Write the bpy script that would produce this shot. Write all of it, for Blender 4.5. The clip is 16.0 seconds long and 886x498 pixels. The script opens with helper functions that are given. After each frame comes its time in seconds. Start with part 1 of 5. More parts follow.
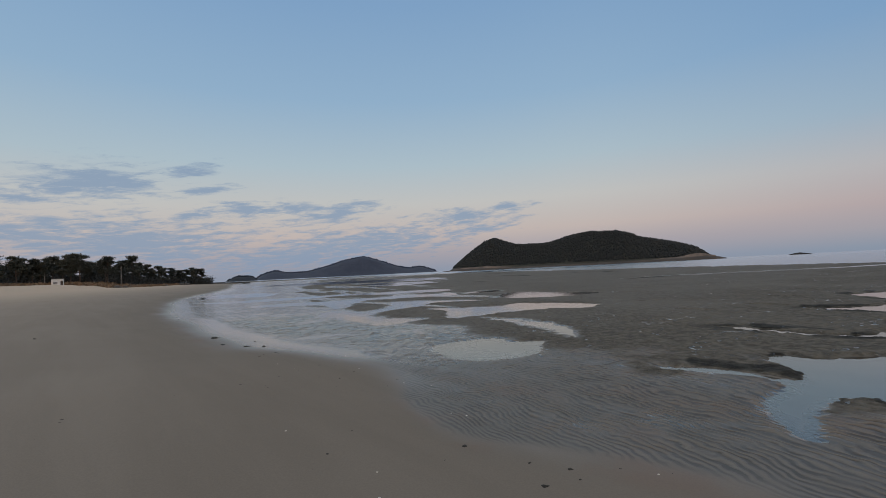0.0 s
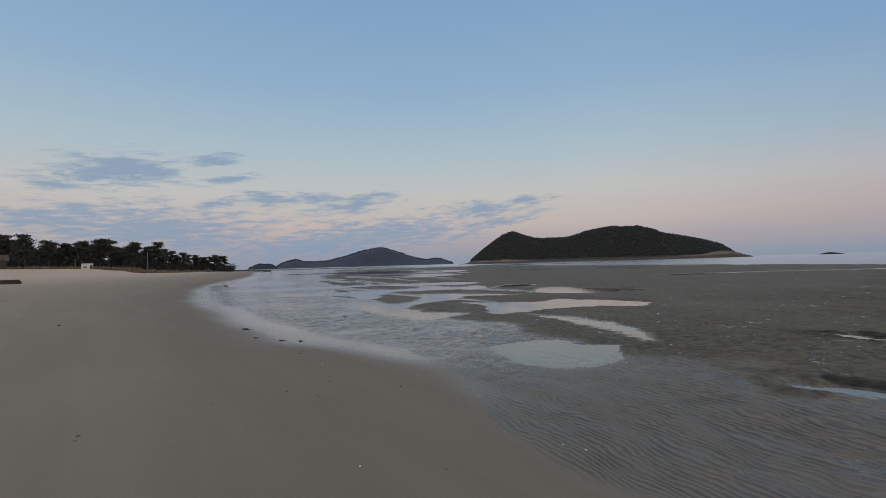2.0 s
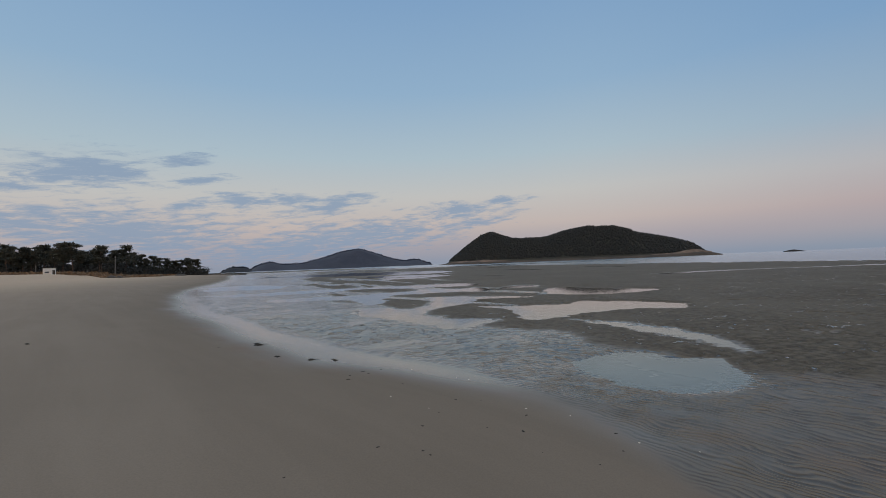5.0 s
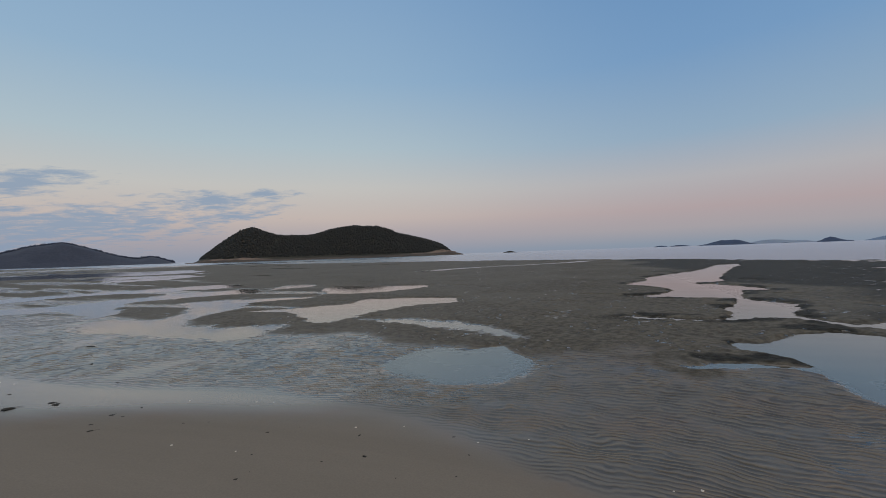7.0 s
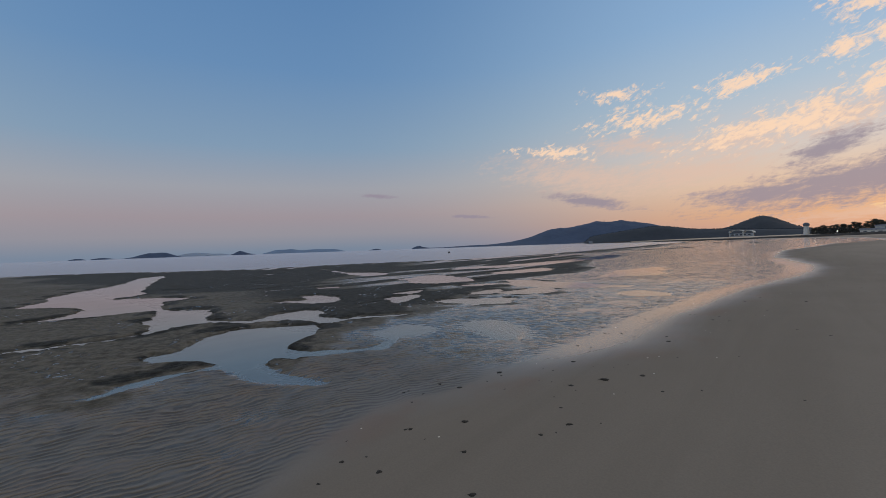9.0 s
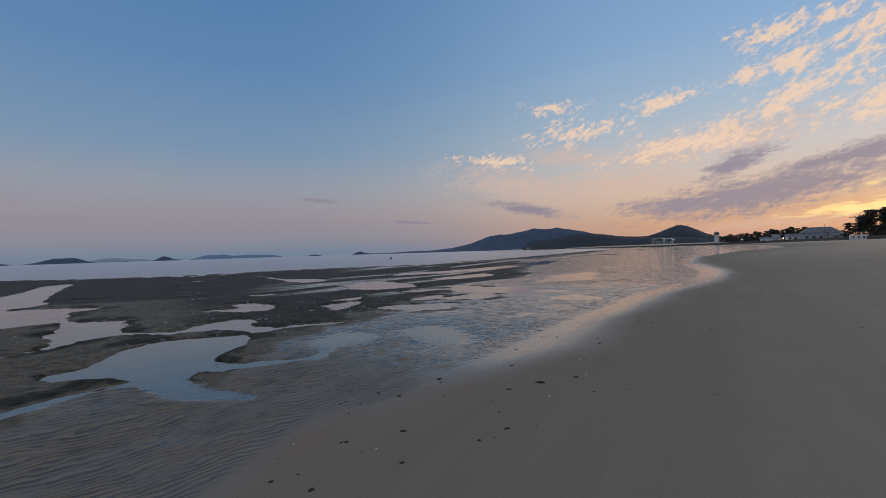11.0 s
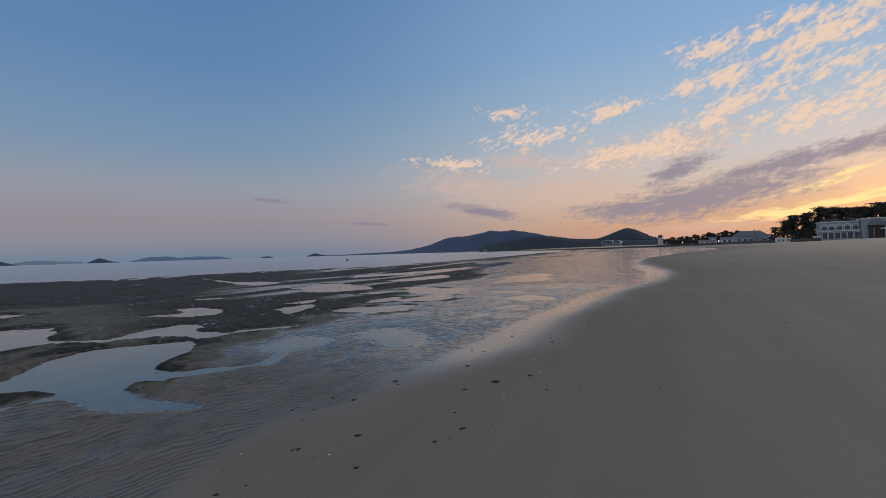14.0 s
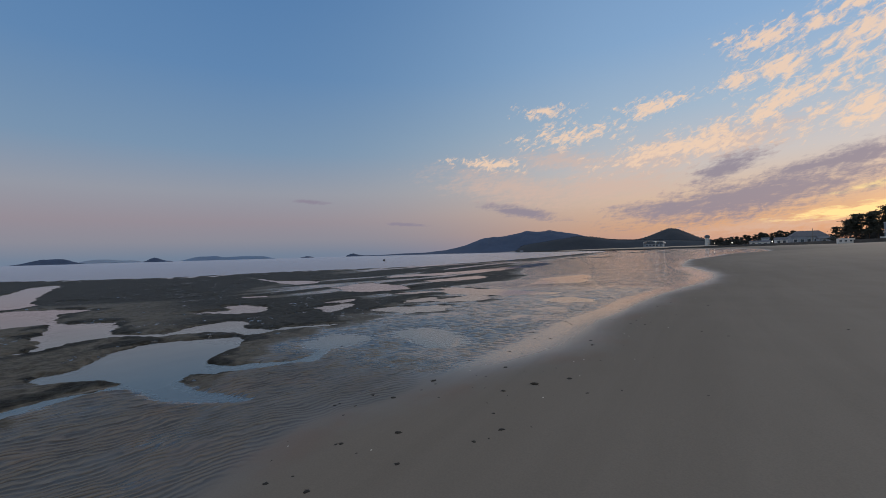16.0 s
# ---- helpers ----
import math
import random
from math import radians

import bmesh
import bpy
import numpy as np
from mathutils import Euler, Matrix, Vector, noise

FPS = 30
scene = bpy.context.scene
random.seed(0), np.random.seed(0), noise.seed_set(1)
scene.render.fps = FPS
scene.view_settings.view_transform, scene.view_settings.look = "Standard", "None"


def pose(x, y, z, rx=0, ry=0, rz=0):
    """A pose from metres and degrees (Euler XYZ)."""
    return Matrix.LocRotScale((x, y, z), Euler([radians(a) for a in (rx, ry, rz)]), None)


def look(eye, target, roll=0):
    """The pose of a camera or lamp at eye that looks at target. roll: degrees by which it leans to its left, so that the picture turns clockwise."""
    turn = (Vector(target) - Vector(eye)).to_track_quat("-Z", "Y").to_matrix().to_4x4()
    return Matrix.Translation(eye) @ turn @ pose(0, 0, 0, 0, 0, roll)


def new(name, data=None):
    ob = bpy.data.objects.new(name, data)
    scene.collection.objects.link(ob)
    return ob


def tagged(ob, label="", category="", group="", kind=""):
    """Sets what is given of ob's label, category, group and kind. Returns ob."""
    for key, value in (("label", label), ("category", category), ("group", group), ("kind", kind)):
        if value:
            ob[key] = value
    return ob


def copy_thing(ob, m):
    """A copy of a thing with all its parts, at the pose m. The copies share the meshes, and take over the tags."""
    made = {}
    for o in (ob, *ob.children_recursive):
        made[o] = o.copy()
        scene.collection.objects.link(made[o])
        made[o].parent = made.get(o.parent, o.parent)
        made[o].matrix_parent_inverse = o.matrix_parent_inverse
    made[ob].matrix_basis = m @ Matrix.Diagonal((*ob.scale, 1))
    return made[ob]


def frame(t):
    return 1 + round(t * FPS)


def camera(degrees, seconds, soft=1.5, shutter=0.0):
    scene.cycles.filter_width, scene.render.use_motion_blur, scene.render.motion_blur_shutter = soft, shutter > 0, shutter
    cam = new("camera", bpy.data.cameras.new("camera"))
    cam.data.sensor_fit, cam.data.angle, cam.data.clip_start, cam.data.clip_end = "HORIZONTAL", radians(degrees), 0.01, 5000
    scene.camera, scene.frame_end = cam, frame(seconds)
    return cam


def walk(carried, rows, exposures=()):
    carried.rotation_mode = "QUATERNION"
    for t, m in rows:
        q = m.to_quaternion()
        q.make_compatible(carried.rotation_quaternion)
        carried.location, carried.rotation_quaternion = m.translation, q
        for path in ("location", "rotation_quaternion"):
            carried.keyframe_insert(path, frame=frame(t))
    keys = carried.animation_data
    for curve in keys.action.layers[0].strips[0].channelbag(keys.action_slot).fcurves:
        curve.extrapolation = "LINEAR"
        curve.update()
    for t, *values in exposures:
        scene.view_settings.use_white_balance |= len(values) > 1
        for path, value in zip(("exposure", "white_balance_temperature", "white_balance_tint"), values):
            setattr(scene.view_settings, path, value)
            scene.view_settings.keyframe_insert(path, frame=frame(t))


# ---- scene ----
cam = camera(92.07, 16.0, soft=0.6)
PATH = [
    (0.0, pose(0.000, 0.000, 1.460, 92.93, 2.78, 1.02)),
    (0.5, pose(-0.205, 0.187, 1.463, 92.59, 2.32, 1.90)),
    (1.0, pose(-0.392, 0.484, 1.446, 92.23, 2.74, 2.39)),
    (1.5, pose(-0.595, 0.675, 1.458, 92.40, 2.38, 3.18)),
    (2.0, pose(-0.772, 0.953, 1.462, 91.99, 1.57, 3.29)),
    (2.5, pose(-0.941, 1.254, 1.468, 92.03, 1.40, 2.56)),
    (3.0, pose(-1.173, 1.512, 1.476, 92.19, 1.22, 1.62)),
    (3.5, pose(-1.386, 1.766, 1.457, 92.10, 2.14, 1.47)),
    (6.0, pose(-2.566, 2.456, 1.558, 91.93, 1.23, -2.73)),
    (6.5, pose(-2.626, 2.660, 1.561, 91.38, 1.74, -12.19)),
    (7.0, pose(-2.642, 2.771, 1.560, 90.67, 1.89, -30.23)),
    (7.5, pose(-2.553, 2.844, 1.538, 89.83, 1.44, -52.42)),
    (8.0, pose(-2.396, 2.743, 1.527, 89.75, 2.32, -72.36)),
    (8.5, pose(-2.292, 2.682, 1.509, 89.51, 2.15, -89.82)),
    (9.0, pose(-2.300, 2.723, 1.513, 89.83, 1.97, -97.86)),
    (11.5, pose(-2.252, 2.687, 1.506, 90.43, 1.85, -106.39)),
    (12.0, pose(-2.260, 2.689, 1.504, 90.52, 1.93, -107.70)),
    (12.5, pose(-2.258, 2.690, 1.505, 90.51, 1.81, -108.83)),
    (13.0, pose(-2.258, 2.686, 1.502, 90.60, 1.86, -109.77)),
    (13.5, pose(-2.255, 2.682, 1.500, 90.56, 1.87, -110.64)),
    (14.0, pose(-2.254, 2.675, 1.503, 90.43, 1.76, -111.27)),
    (14.5, pose(-2.238, 2.687, 1.499, 90.40, 1.60, -111.82)),
    (15.0, pose(-2.252, 2.704, 1.502, 90.55, 1.59, -111.13)),
    (15.5, pose(-2.264, 2.709, 1.505, 90.51, 1.62, -110.15)),
    (16.0, pose(-2.271, 2.712, 1.508, 90.63, 1.60, -106.50)),
]

EXPOSURES = [(0.0, 0.06, 6800, 10), (6.5, 0.06, 6800, 10), (7.0, 0.08, 6900, 10), (7.5, 0.08, 7250, 10), (8.0, 0.06, 7350, 10), (8.5, -0.13, 6750, 10),
             (9.0, -0.22, 6420, 10), (11.5, -0.37, 6150, 10), (16.0, -0.37, 6150, 10)]
walk(cam, PATH, EXPOSURES)

# ---- world: dusk sky with drifting cloud, sun just behind the pines ----
SUN_AZ, SUN_EL = 166.0, 2.5


def lin(r, g, b):
    """sRGB 0..255 to linear RGBA."""
    return tuple(((c / 255 + 0.055) / 1.055) ** 2.4 if c > 10 else c / 255 / 12.92 for c in (r, g, b)) + (1.0,)


class Nodes:
    """Short-hand to write node trees as expressions."""

    def __init__(self, tree):
        self.tree = tree

    def add(self, kind):
        return self.tree.nodes.new(kind)

    def link(self, a, b):
        if isinstance(a, bpy.types.NodeSocket):
            self.tree.links.new(a, b)
        else:
            b.default_value = a

    def math(self, op, a, b=0.0, c=0.0, clamp=False):
        n = self.add("ShaderNodeMath")
        n.operation, n.use_clamp = op, clamp
        for v, s in zip((a, b, c), n.inputs):
            self.link(v, s)
        return n.outputs[0]

    def ramp(self, v, a, b, x=0.0, y=1.0, smooth=True):
        n = self.add("ShaderNodeMapRange")
        n.interpolation_type = "SMOOTHSTEP" if smooth else "LINEAR"
        for k, val in zip(range(5), (v, a, b, x, y)):
            self.link(val, n.inputs[k])
        return n.outputs[0]

    def mix(self, f, a, b, blend="MIX"):
        n = self.add("ShaderNodeMix")
        n.data_type, n.blend_type = "RGBA", blend
        self.link(f, n.inputs[0]), self.link(a, n.inputs[6]), self.link(b, n.inputs[7])
        return n.outputs[2]

    def noise(self, vec, scale, detail=4.0, rough=0.55, warp=0.0):
        n = self.add("ShaderNodeTexNoise")
        if vec is not None:
            self.link(vec, n.inputs["Vector"])
        n.inputs["Scale"].default_value, n.inputs["Detail"].default_value = scale, detail
        n.inputs["Roughness"].default_value, n.inputs["Distortion"].default_value = rough, warp
        return n.outputs[0]

    def colours(self, f, stops):
        n = self.add("ShaderNodeValToRGB")
        e = n.color_ramp.elements
        for k, (p, c) in enumerate(stops):
            el = e[k] if k < 2 else e.new(p)
            el.position, el.color = p, c
        self.link(f, n.inputs[0])
        return n.outputs[0]

    def vec(self, x, y, z):
        n = self.add("ShaderNodeCombineXYZ")
        for v, s in zip((x, y, z), n.inputs):
            self.link(v, s)
        return n.outputs[0]

    def scaled(self, v, by):
        n = self.add("ShaderNodeVectorMath")
        n.operation = "MULTIPLY"
        self.link(v, n.inputs[0])
        n.inputs[1].default_value = by
        return n.outputs[0]


# cloud banks: azimuth, elevation, half width, half height, tilt (degrees)
GREY_CLOUDS = [(-40.0, 10.8, 6.2, 1.7, 7), (-31.5, 13.0, 3.2, 0.7, 13), (-29.5, 10.8, 2.9, 0.5, 5), (-46.1, 8.8, 1.8, 0.5, 1), (-43.7, 6.8, 2.3, 0.5, 2),
               (-32.1, 7.6, 1.7, 0.6, 7), (-36.7, 4.6, 11.5, 2.7, -1), (-45.5, 5.2, 5.0, 1.3, -6), (-25.3, 8.6, 5.0, 0.9, 4), (-20.0, 8.9, 3.8, 0.7, -2),
               (-15.1, 8.0, 5.4, 1.1, 11), (-10.9, 4.2, 12.0, 2.0, 3), (-19.5, 2.7, 12.5, 1.6, 2), (2.4, 7.1, 5.0, 1.0, 2), (4.3, 5.4, 5.0, 0.7, 9), (8.2, 8.1, 3.2, 0.5, 1)]
MAUVE_CLOUDS = [(142.8, 5.4, 11.5, 2.2, 8), (140.2, 8.7, 3.8, 1.2, 18), (150.0, 8.1, 6.8, 1.2, 10), (134.8, 4.5, 6.5, 1.2, -1), (155.5, 8.9, 3.5, 0.9, 14),
                (89.1, 7.1, 2.4, 0.25, -4), (101.9, 4.0, 2.6, 0.25, -4), (117.0, 5.2, 5.0, 0.7, -11), (160.0, 9.5, 5.0, 1.2, 8)]
BRIGHT_CLOUDS = [(152.9, 19.9, 4.4, 1.5, 12), (148.7, 21.0, 2.2, 0.9, 0), (144.4, 21.2, 2.4, 0.9, 0), (145.3, 18.3, 3.4, 1.0, 12), (147.8, 15.8, 4.4, 1.1, 20),
                 (153.8, 17.1, 2.8, 0.8, 6), (152.3, 12.7, 5.0, 1.0, 10), (148.2, 13.2, 1.3, 0.5, 0), (143.1, 13.5, 2.0, 0.7, 6), (133.3, 16.5, 3.0, 0.8, 6), (123.1, 14.5, 4.0, 0.9, 0),
                 (120.4, 17.7, 2.4, 0.6, 0), (113.8, 11.6, 3.4, 0.6, -6), (137.8, 11.8, 6.5, 1.2, 7), (151.3, 21.9, 1.6, 0.7, 4), (156.5, 20.5, 3.0, 1.4, 11), (158.5, 14.5, 4.0, 1.2, 8)]
HAZE_CLOUDS = [(116.3, 8.2, 12.0, 2.6, -11), (128.5, 7.8, 11.0, 3.0, 0), (133.2, 10.7, 9.5, 2.2, 5), (140.9, 11.6, 8.5, 2.5, 8), (122.3, 11.4, 7.6, 1.6, -5), (143.2, 2.0, 12.0, 1.2, 4)]
GLOW_CLOUDS = [(152.5, 5.6, 4.0, 0.5, 11), (154.5, 3.9, 4.5, 0.6, 8), (149.4, 3.0, 5.6, 0.7, 3), (155.0, 6.6, 3.0, 0.4, 13), (160.0, 5.0, 5.0, 0.8, 6)]

world = bpy.data.worlds.new("dusk")
world.use_nodes = True
scene.world = world
W = Nodes(world.node_tree)
world.node_tree.nodes.clear()
way = W.add("ShaderNodeTexCoord").outputs["Generated"]
split = W.add("ShaderNodeSeparateXYZ")
W.link(way, split.inputs[0])
dx, dy, dz = split.outputs
elev = W.math("MULTIPLY", W.math("ARCSINE", dz), 57.2958)
azim = W.math("MULTIPLY", W.math("ARCTAN2", dx, dy), 57.2958)


def el_stops(*stops):
    """Sky colours by elevation in degrees."""
    return [((e + 4) / 94, lin(*c)) for e, c in stops]


height = W.math("DIVIDE", W.math("ADD", elev, 4.0), 94.0, clamp=True)
far_sky = W.colours(height, el_stops((-4, (124, 134, 150)), (0.3, (136, 147, 167)), (2.5, (158, 156, 168)), (5, (184, 174, 174)), (9, (184, 186, 188)),
                                     (14, (164, 184, 198)), (22, (138, 170, 200)), (33, (120, 156, 195)), (38, (142, 164, 190)), (46, (194, 188, 180)), (90, (212, 198, 184))))
near_sky = W.colours(height, el_stops((-4, (180, 135, 110)), (0.3, (234, 170, 140)), (2.5, (252, 188, 134)), (6, (252, 212, 176)), (10, (232, 220, 212)),
                                      (16, (190, 209, 226)), (24, (156, 191, 228)), (34, (138, 175, 218)), (40, (158, 172, 190)), (48, (204, 190, 176)), (90, (214, 194, 176))))
off_sun = W.math("ABSOLUTE", W.math("SUBTRACT", azim, SUN_AZ))
toward = W.ramp(off_sun, 86.0, 6.0)
sky = W.mix(toward, far_sky, near_sky)
# deeper blue across from the glow, over the open sea
open_sea = W.ramp(W.math("ABSOLUTE", W.math("SUBTRACT", azim, 72.0)), 58.0, 8.0)
low_blue = W.colours(height, el_stops((-4, (96, 116, 152)), (0.3, (128, 144, 164)), (2.2, (156, 154, 164)), (4.5, (166, 154, 162)), (8, (166, 168, 178)), (13, (134, 162, 190)),
                                      (22, (107, 147, 191)), (33, (92, 135, 184)), (38, (118, 148, 182)), (46, (190, 186, 180)), (90, (214, 194, 176))))
sky = W.mix(W.math("MULTIPLY", open_sea, 0.9), sky, low_blue)
# the glow itself, west of south, behind the village
glow = W.math("MULTIPLY", W.ramp(off_sun, 17.0, 0.0), W.ramp(elev, 14.0, 1.0))
sky = W.mix(W.math("MULTIPLY", glow, 0.8), sky, (1.9, 0.95, 0.36, 1))
# noise on a flat cloud deck overhead, so that banks draw out into streaks low down
deck = W.math("ADD", dz, 0.06)
flat = W.vec(W.math("DIVIDE", dx, deck), W.math("DIVIDE", dy, deck), 0.0)
fleece = W.noise(flat, 2.6, 8.0, 0.66, 0.3)
angles = W.vec(azim, W.math("MULTIPLY", W.math("MULTIPLY_ADD", azim, -0.09, elev), 5.6), 0.0)
wisps = W.noise(angles, 0.34, 8.0, 0.68, 0.5)
grain = W.math("ADD", W.math("MULTIPLY", fleece, 0.45), W.math("MULTIPLY", wisps, 0.55))


# small tilted puffs for the lit clouds
lean = W.vec(azim, W.math("MULTIPLY", W.math("MULTIPLY_ADD", azim, -0.30, elev), 1.7), 0.0)
puffs = W.math("ADD", W.math("MULTIPLY", W.noise(lean, 1.05, 9.0, 0.64, 0.5), 0.6), W.math("MULTIPLY", W.noise(lean, 0.28, 3.0), 0.4))


def bank(clouds, grow):
    total = None
    for a, e, ra, re, tilt in clouds:
        u, v = W.math("SUBTRACT", azim, a), W.math("SUBTRACT", elev, e)
        c, s = math.cos(radians(tilt)), math.sin(radians(tilt))
        ra, re = ra * grow, re * grow
        p = W.math("MULTIPLY_ADD", u, c / ra, W.math("MULTIPLY", v, s / ra))
        q = W.math("MULTIPLY_ADD", v, c / re, W.math("MULTIPLY", u, -s / re))
        d = W.math("MULTIPLY_ADD", p, p, W.math("MULTIPLY", q, q))
        m = W.math("SUBTRACT", 1.0, W.math("SQRT", d))
        total = m if total is None else W.math("MAXIMUM", total, m)
    return total


def cover(clouds, lo, hi, depth, texture=None, rag=4.6, grow=1.0):
    m = W.math("MULTIPLY_ADD", W.math("SUBTRACT", texture or grain, 0.5), rag, bank(clouds, grow))
    return W.math("MULTIPLY", W.ramp(m, lo, hi), depth)


ruffled = W.math("ADD", W.math("MULTIPLY", grain, 0.5), W.math("MULTIPLY", puffs, 0.5))
sky = W.mix(cover(HAZE_CLOUDS, 0.0, 1.1, 0.62, ruffled, 4.4, 1.2), sky, lin(240, 202, 180))
sky = W.mix(cover(BRIGHT_CLOUDS, 0.0, 1.0, 0.88, puffs, 6.4, 1.6), sky, (1.15, 0.80, 0.55, 1))
sky = W.mix(cover(GLOW_CLOUDS, 0.0, 0.8, 0.9), sky, (1.5, 1.05, 0.42, 1))
sky = W.mix(cover(MAUVE_CLOUDS, -0.05, 0.8, 0.88, ruffled, 4.2, 1.3), sky, lin(158, 147, 162))
sky = W.mix(cover(GREY_CLOUDS, 0.0, 0.9, 0.85, grain, 4.6, 1.45), sky, lin(126, 149, 178))
air = W.add("ShaderNodeTexSky")
air.sky_type, air.sun_disc, air.sun_elevation, air.sun_rotation = "NISHITA", False, radians(SUN_EL), radians(SUN_AZ)
sky = W.mix(0.006, sky, air.outputs[0])
back = W.add("ShaderNodeBackground")
W.link(sky, back.inputs[0])
back.inputs[1].default_value = 1.0
W.link(back.outputs[0], W.add("ShaderNodeOutputWorld").inputs[0])

sun = new("sun", bpy.data.lights.new("sun", "SUN"))
sun.data.energy, sun.data.angle, sun.data.color = 0.12, radians(12), (1.0, 0.72, 0.45)
sun_way = Vector((math.sin(radians(SUN_AZ)), math.cos(radians(SUN_AZ)), math.tan(radians(SUN_EL + 3))))
sun.matrix_world = look(sun_way * 300, (0, 0, 0))


# ---- materials ----
def material(name):
    m = bpy.data.materials.new(name)
    m.use_nodes = True
    m.node_tree.nodes.clear()
    n = Nodes(m.node_tree)
    out = n.add("ShaderNodeOutputMaterial")
    p = n.add("ShaderNodeBsdfPrincipled")
    n.link(p.outputs[0], out.inputs[0])
    return m, n, p, out


def bumped(n, p, height, strength, distance):
    b = n.add("ShaderNodeBump")
    b.inputs["Strength"].default_value, b.inputs["Distance"].default_value = strength, distance
    n.link(height, b.inputs["Height"])
    n.link(b.outputs[0], p.inputs["Normal"])


def surface(name, low, high, scale=3.0, rough=0.8, bump=0.3, depth=0.01, metal=0.0, fine=8.0, spread=None):
    """Two-scale mottled material between two base colours."""
    m, n, p, _ = material(name)
    co = n.add("ShaderNodeTexCoord").outputs["Object"]
    a, b = n.noise(co, scale, 5.0), n.noise(co, scale * fine, 3.0)
    f = n.ramp(n.math("MULTIPLY_ADD", b, 0.4, n.math("MULTIPLY", a, 0.6)), 0.35, 0.65)
    col = n.mix(f, (*low, 1), (*high, 1))
    if spread:
        r = n.add("ShaderNodeObjectInfo").outputs["Random"]
        col = n.mix(n.math("MULTIPLY", r, spread), col, (*[c * 0.5 for c in low], 1))
    n.link(col, p.inputs["Base Color"])
    n.link(n.ramp(a, 0.2, 0.8, rough - 0.08, min(1, rough + 0.08)), p.inputs["Roughness"])
    p.inputs["Metallic"].default_value = metal
    if bump:
        bumped(n, p, b, bump, depth)
    return m


def sand_material():
    """Beach sand, rippled wet sand with water standing in its troughs, and dark silt."""
    m, n, p, _ = material("sand")
    pos = n.add("ShaderNodeNewGeometry").outputs["Position"]
    sp = n.add("ShaderNodeSeparateXYZ")
    n.link(pos, sp.inputs[0])
    px, py, z = sp.outputs

    def field(name):
        at = n.add("ShaderNodeAttribute")
        at.attribute_name = name
        return at.outputs["Fac"]

    mud, film, wet, phase, relief = [field(k) for k in ("mud", "film", "wet", "phase", "relief")]
    broad, mid, fine = n.noise(pos, 0.35, 4.0), n.noise(pos, 2.3, 5.0), n.noise(pos, 70.0, 4.0, 0.7)
    clods, small = n.noise(pos, 7.0, 6.0, 0.68), n.noise(pos, 19.0, 4.0, 0.6)
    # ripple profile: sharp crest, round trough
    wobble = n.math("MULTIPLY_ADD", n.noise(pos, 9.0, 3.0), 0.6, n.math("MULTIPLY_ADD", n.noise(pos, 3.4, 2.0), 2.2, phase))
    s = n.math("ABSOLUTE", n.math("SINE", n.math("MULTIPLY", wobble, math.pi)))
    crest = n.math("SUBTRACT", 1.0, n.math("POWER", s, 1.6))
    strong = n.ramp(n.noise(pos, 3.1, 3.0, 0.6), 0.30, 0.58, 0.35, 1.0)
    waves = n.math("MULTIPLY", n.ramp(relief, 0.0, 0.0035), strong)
    tall = n.math("MULTIPLY_ADD", n.math("SUBTRACT", small, 0.5), 0.45, n.math("MULTIPLY", crest, waves))
    level = n.math("MULTIPLY_ADD", n.math("SUBTRACT", mid, 0.5), 0.9, film)
    water = n.math("MULTIPLY", n.ramp(tall, n.math("ADD", level, 0.07), n.math("ADD", level, -0.10)), n.ramp(film, 0.04, 0.2))
    water = n.math("MULTIPLY", water, n.ramp(mud, 0.2, 0.75, 1.0, 0.0))
    # glints of water between the clods of the silt
    glint = n.math("MULTIPLY", n.ramp(n.math("MULTIPLY_ADD", n.noise(pos, 0.8, 3.0), 0.35, clods), 0.555, 0.53), n.ramp(mud, 0.25, 0.5))
    water = n.math("MAXIMUM", water, glint)
    # colours
    dry = n.mix(broad, (0.60, 0.51, 0.415, 1), (0.52, 0.44, 0.36, 1))
    moist = n.mix(broad, (0.292, 0.262, 0.226, 1), (0.252, 0.226, 0.195, 1))
    along = n.vec(n.math("MULTIPLY_ADD", px, 0.10, n.math("MULTIPLY", py, -0.11)), n.math("MULTIPLY_ADD", px, 0.95, n.math("MULTIPLY", py, 0.88)), 0.0)
    wash = n.noise(along, 0.9, 5.0, 0.62, 0.4)
    moist = n.mix(n.ramp(wash, 0.34, 0.66), n.mix(0.10, moist, (0.12, 0.106, 0.09, 1)), n.mix(0.05, moist, (0.5, 0.46, 0.41, 1)))
    soaked = n.mix(mid, (0.145, 0.131, 0.112, 1), (0.108, 0.098, 0.084, 1))
    moist = n.mix(n.ramp(z, 0.30, 0.08, 0.0, 0.28), moist, (0.10, 0.086, 0.068, 1))
    col = n.mix(n.ramp(z, 1.3, 0.14), dry, moist)
    col = n.mix(n.ramp(wet, 0.05, 0.5), col, n.mix(mid, (0.195, 0.172, 0.144, 1), (0.160, 0.140, 0.118, 1)))
    # wettest ripples darkened less: their bright sheen is put into the colour
    col = n.mix(n.math("MULTIPLY", n.ramp(relief, 0.0, 0.003), n.ramp(wet, 1.0, 0.5, 0.45, 1.0)), col, soaked)
    rust = n.math("MULTIPLY", n.ramp(wet, 0.10, 0.32), n.ramp(wet, 0.60, 0.40))
    col = n.mix(n.math("MULTIPLY", rust, n.ramp(n.noise(pos, 1.1, 4.0), 0.46, 0.66, 0.0, 0.4)), col, (0.20, 0.130, 0.095, 1))
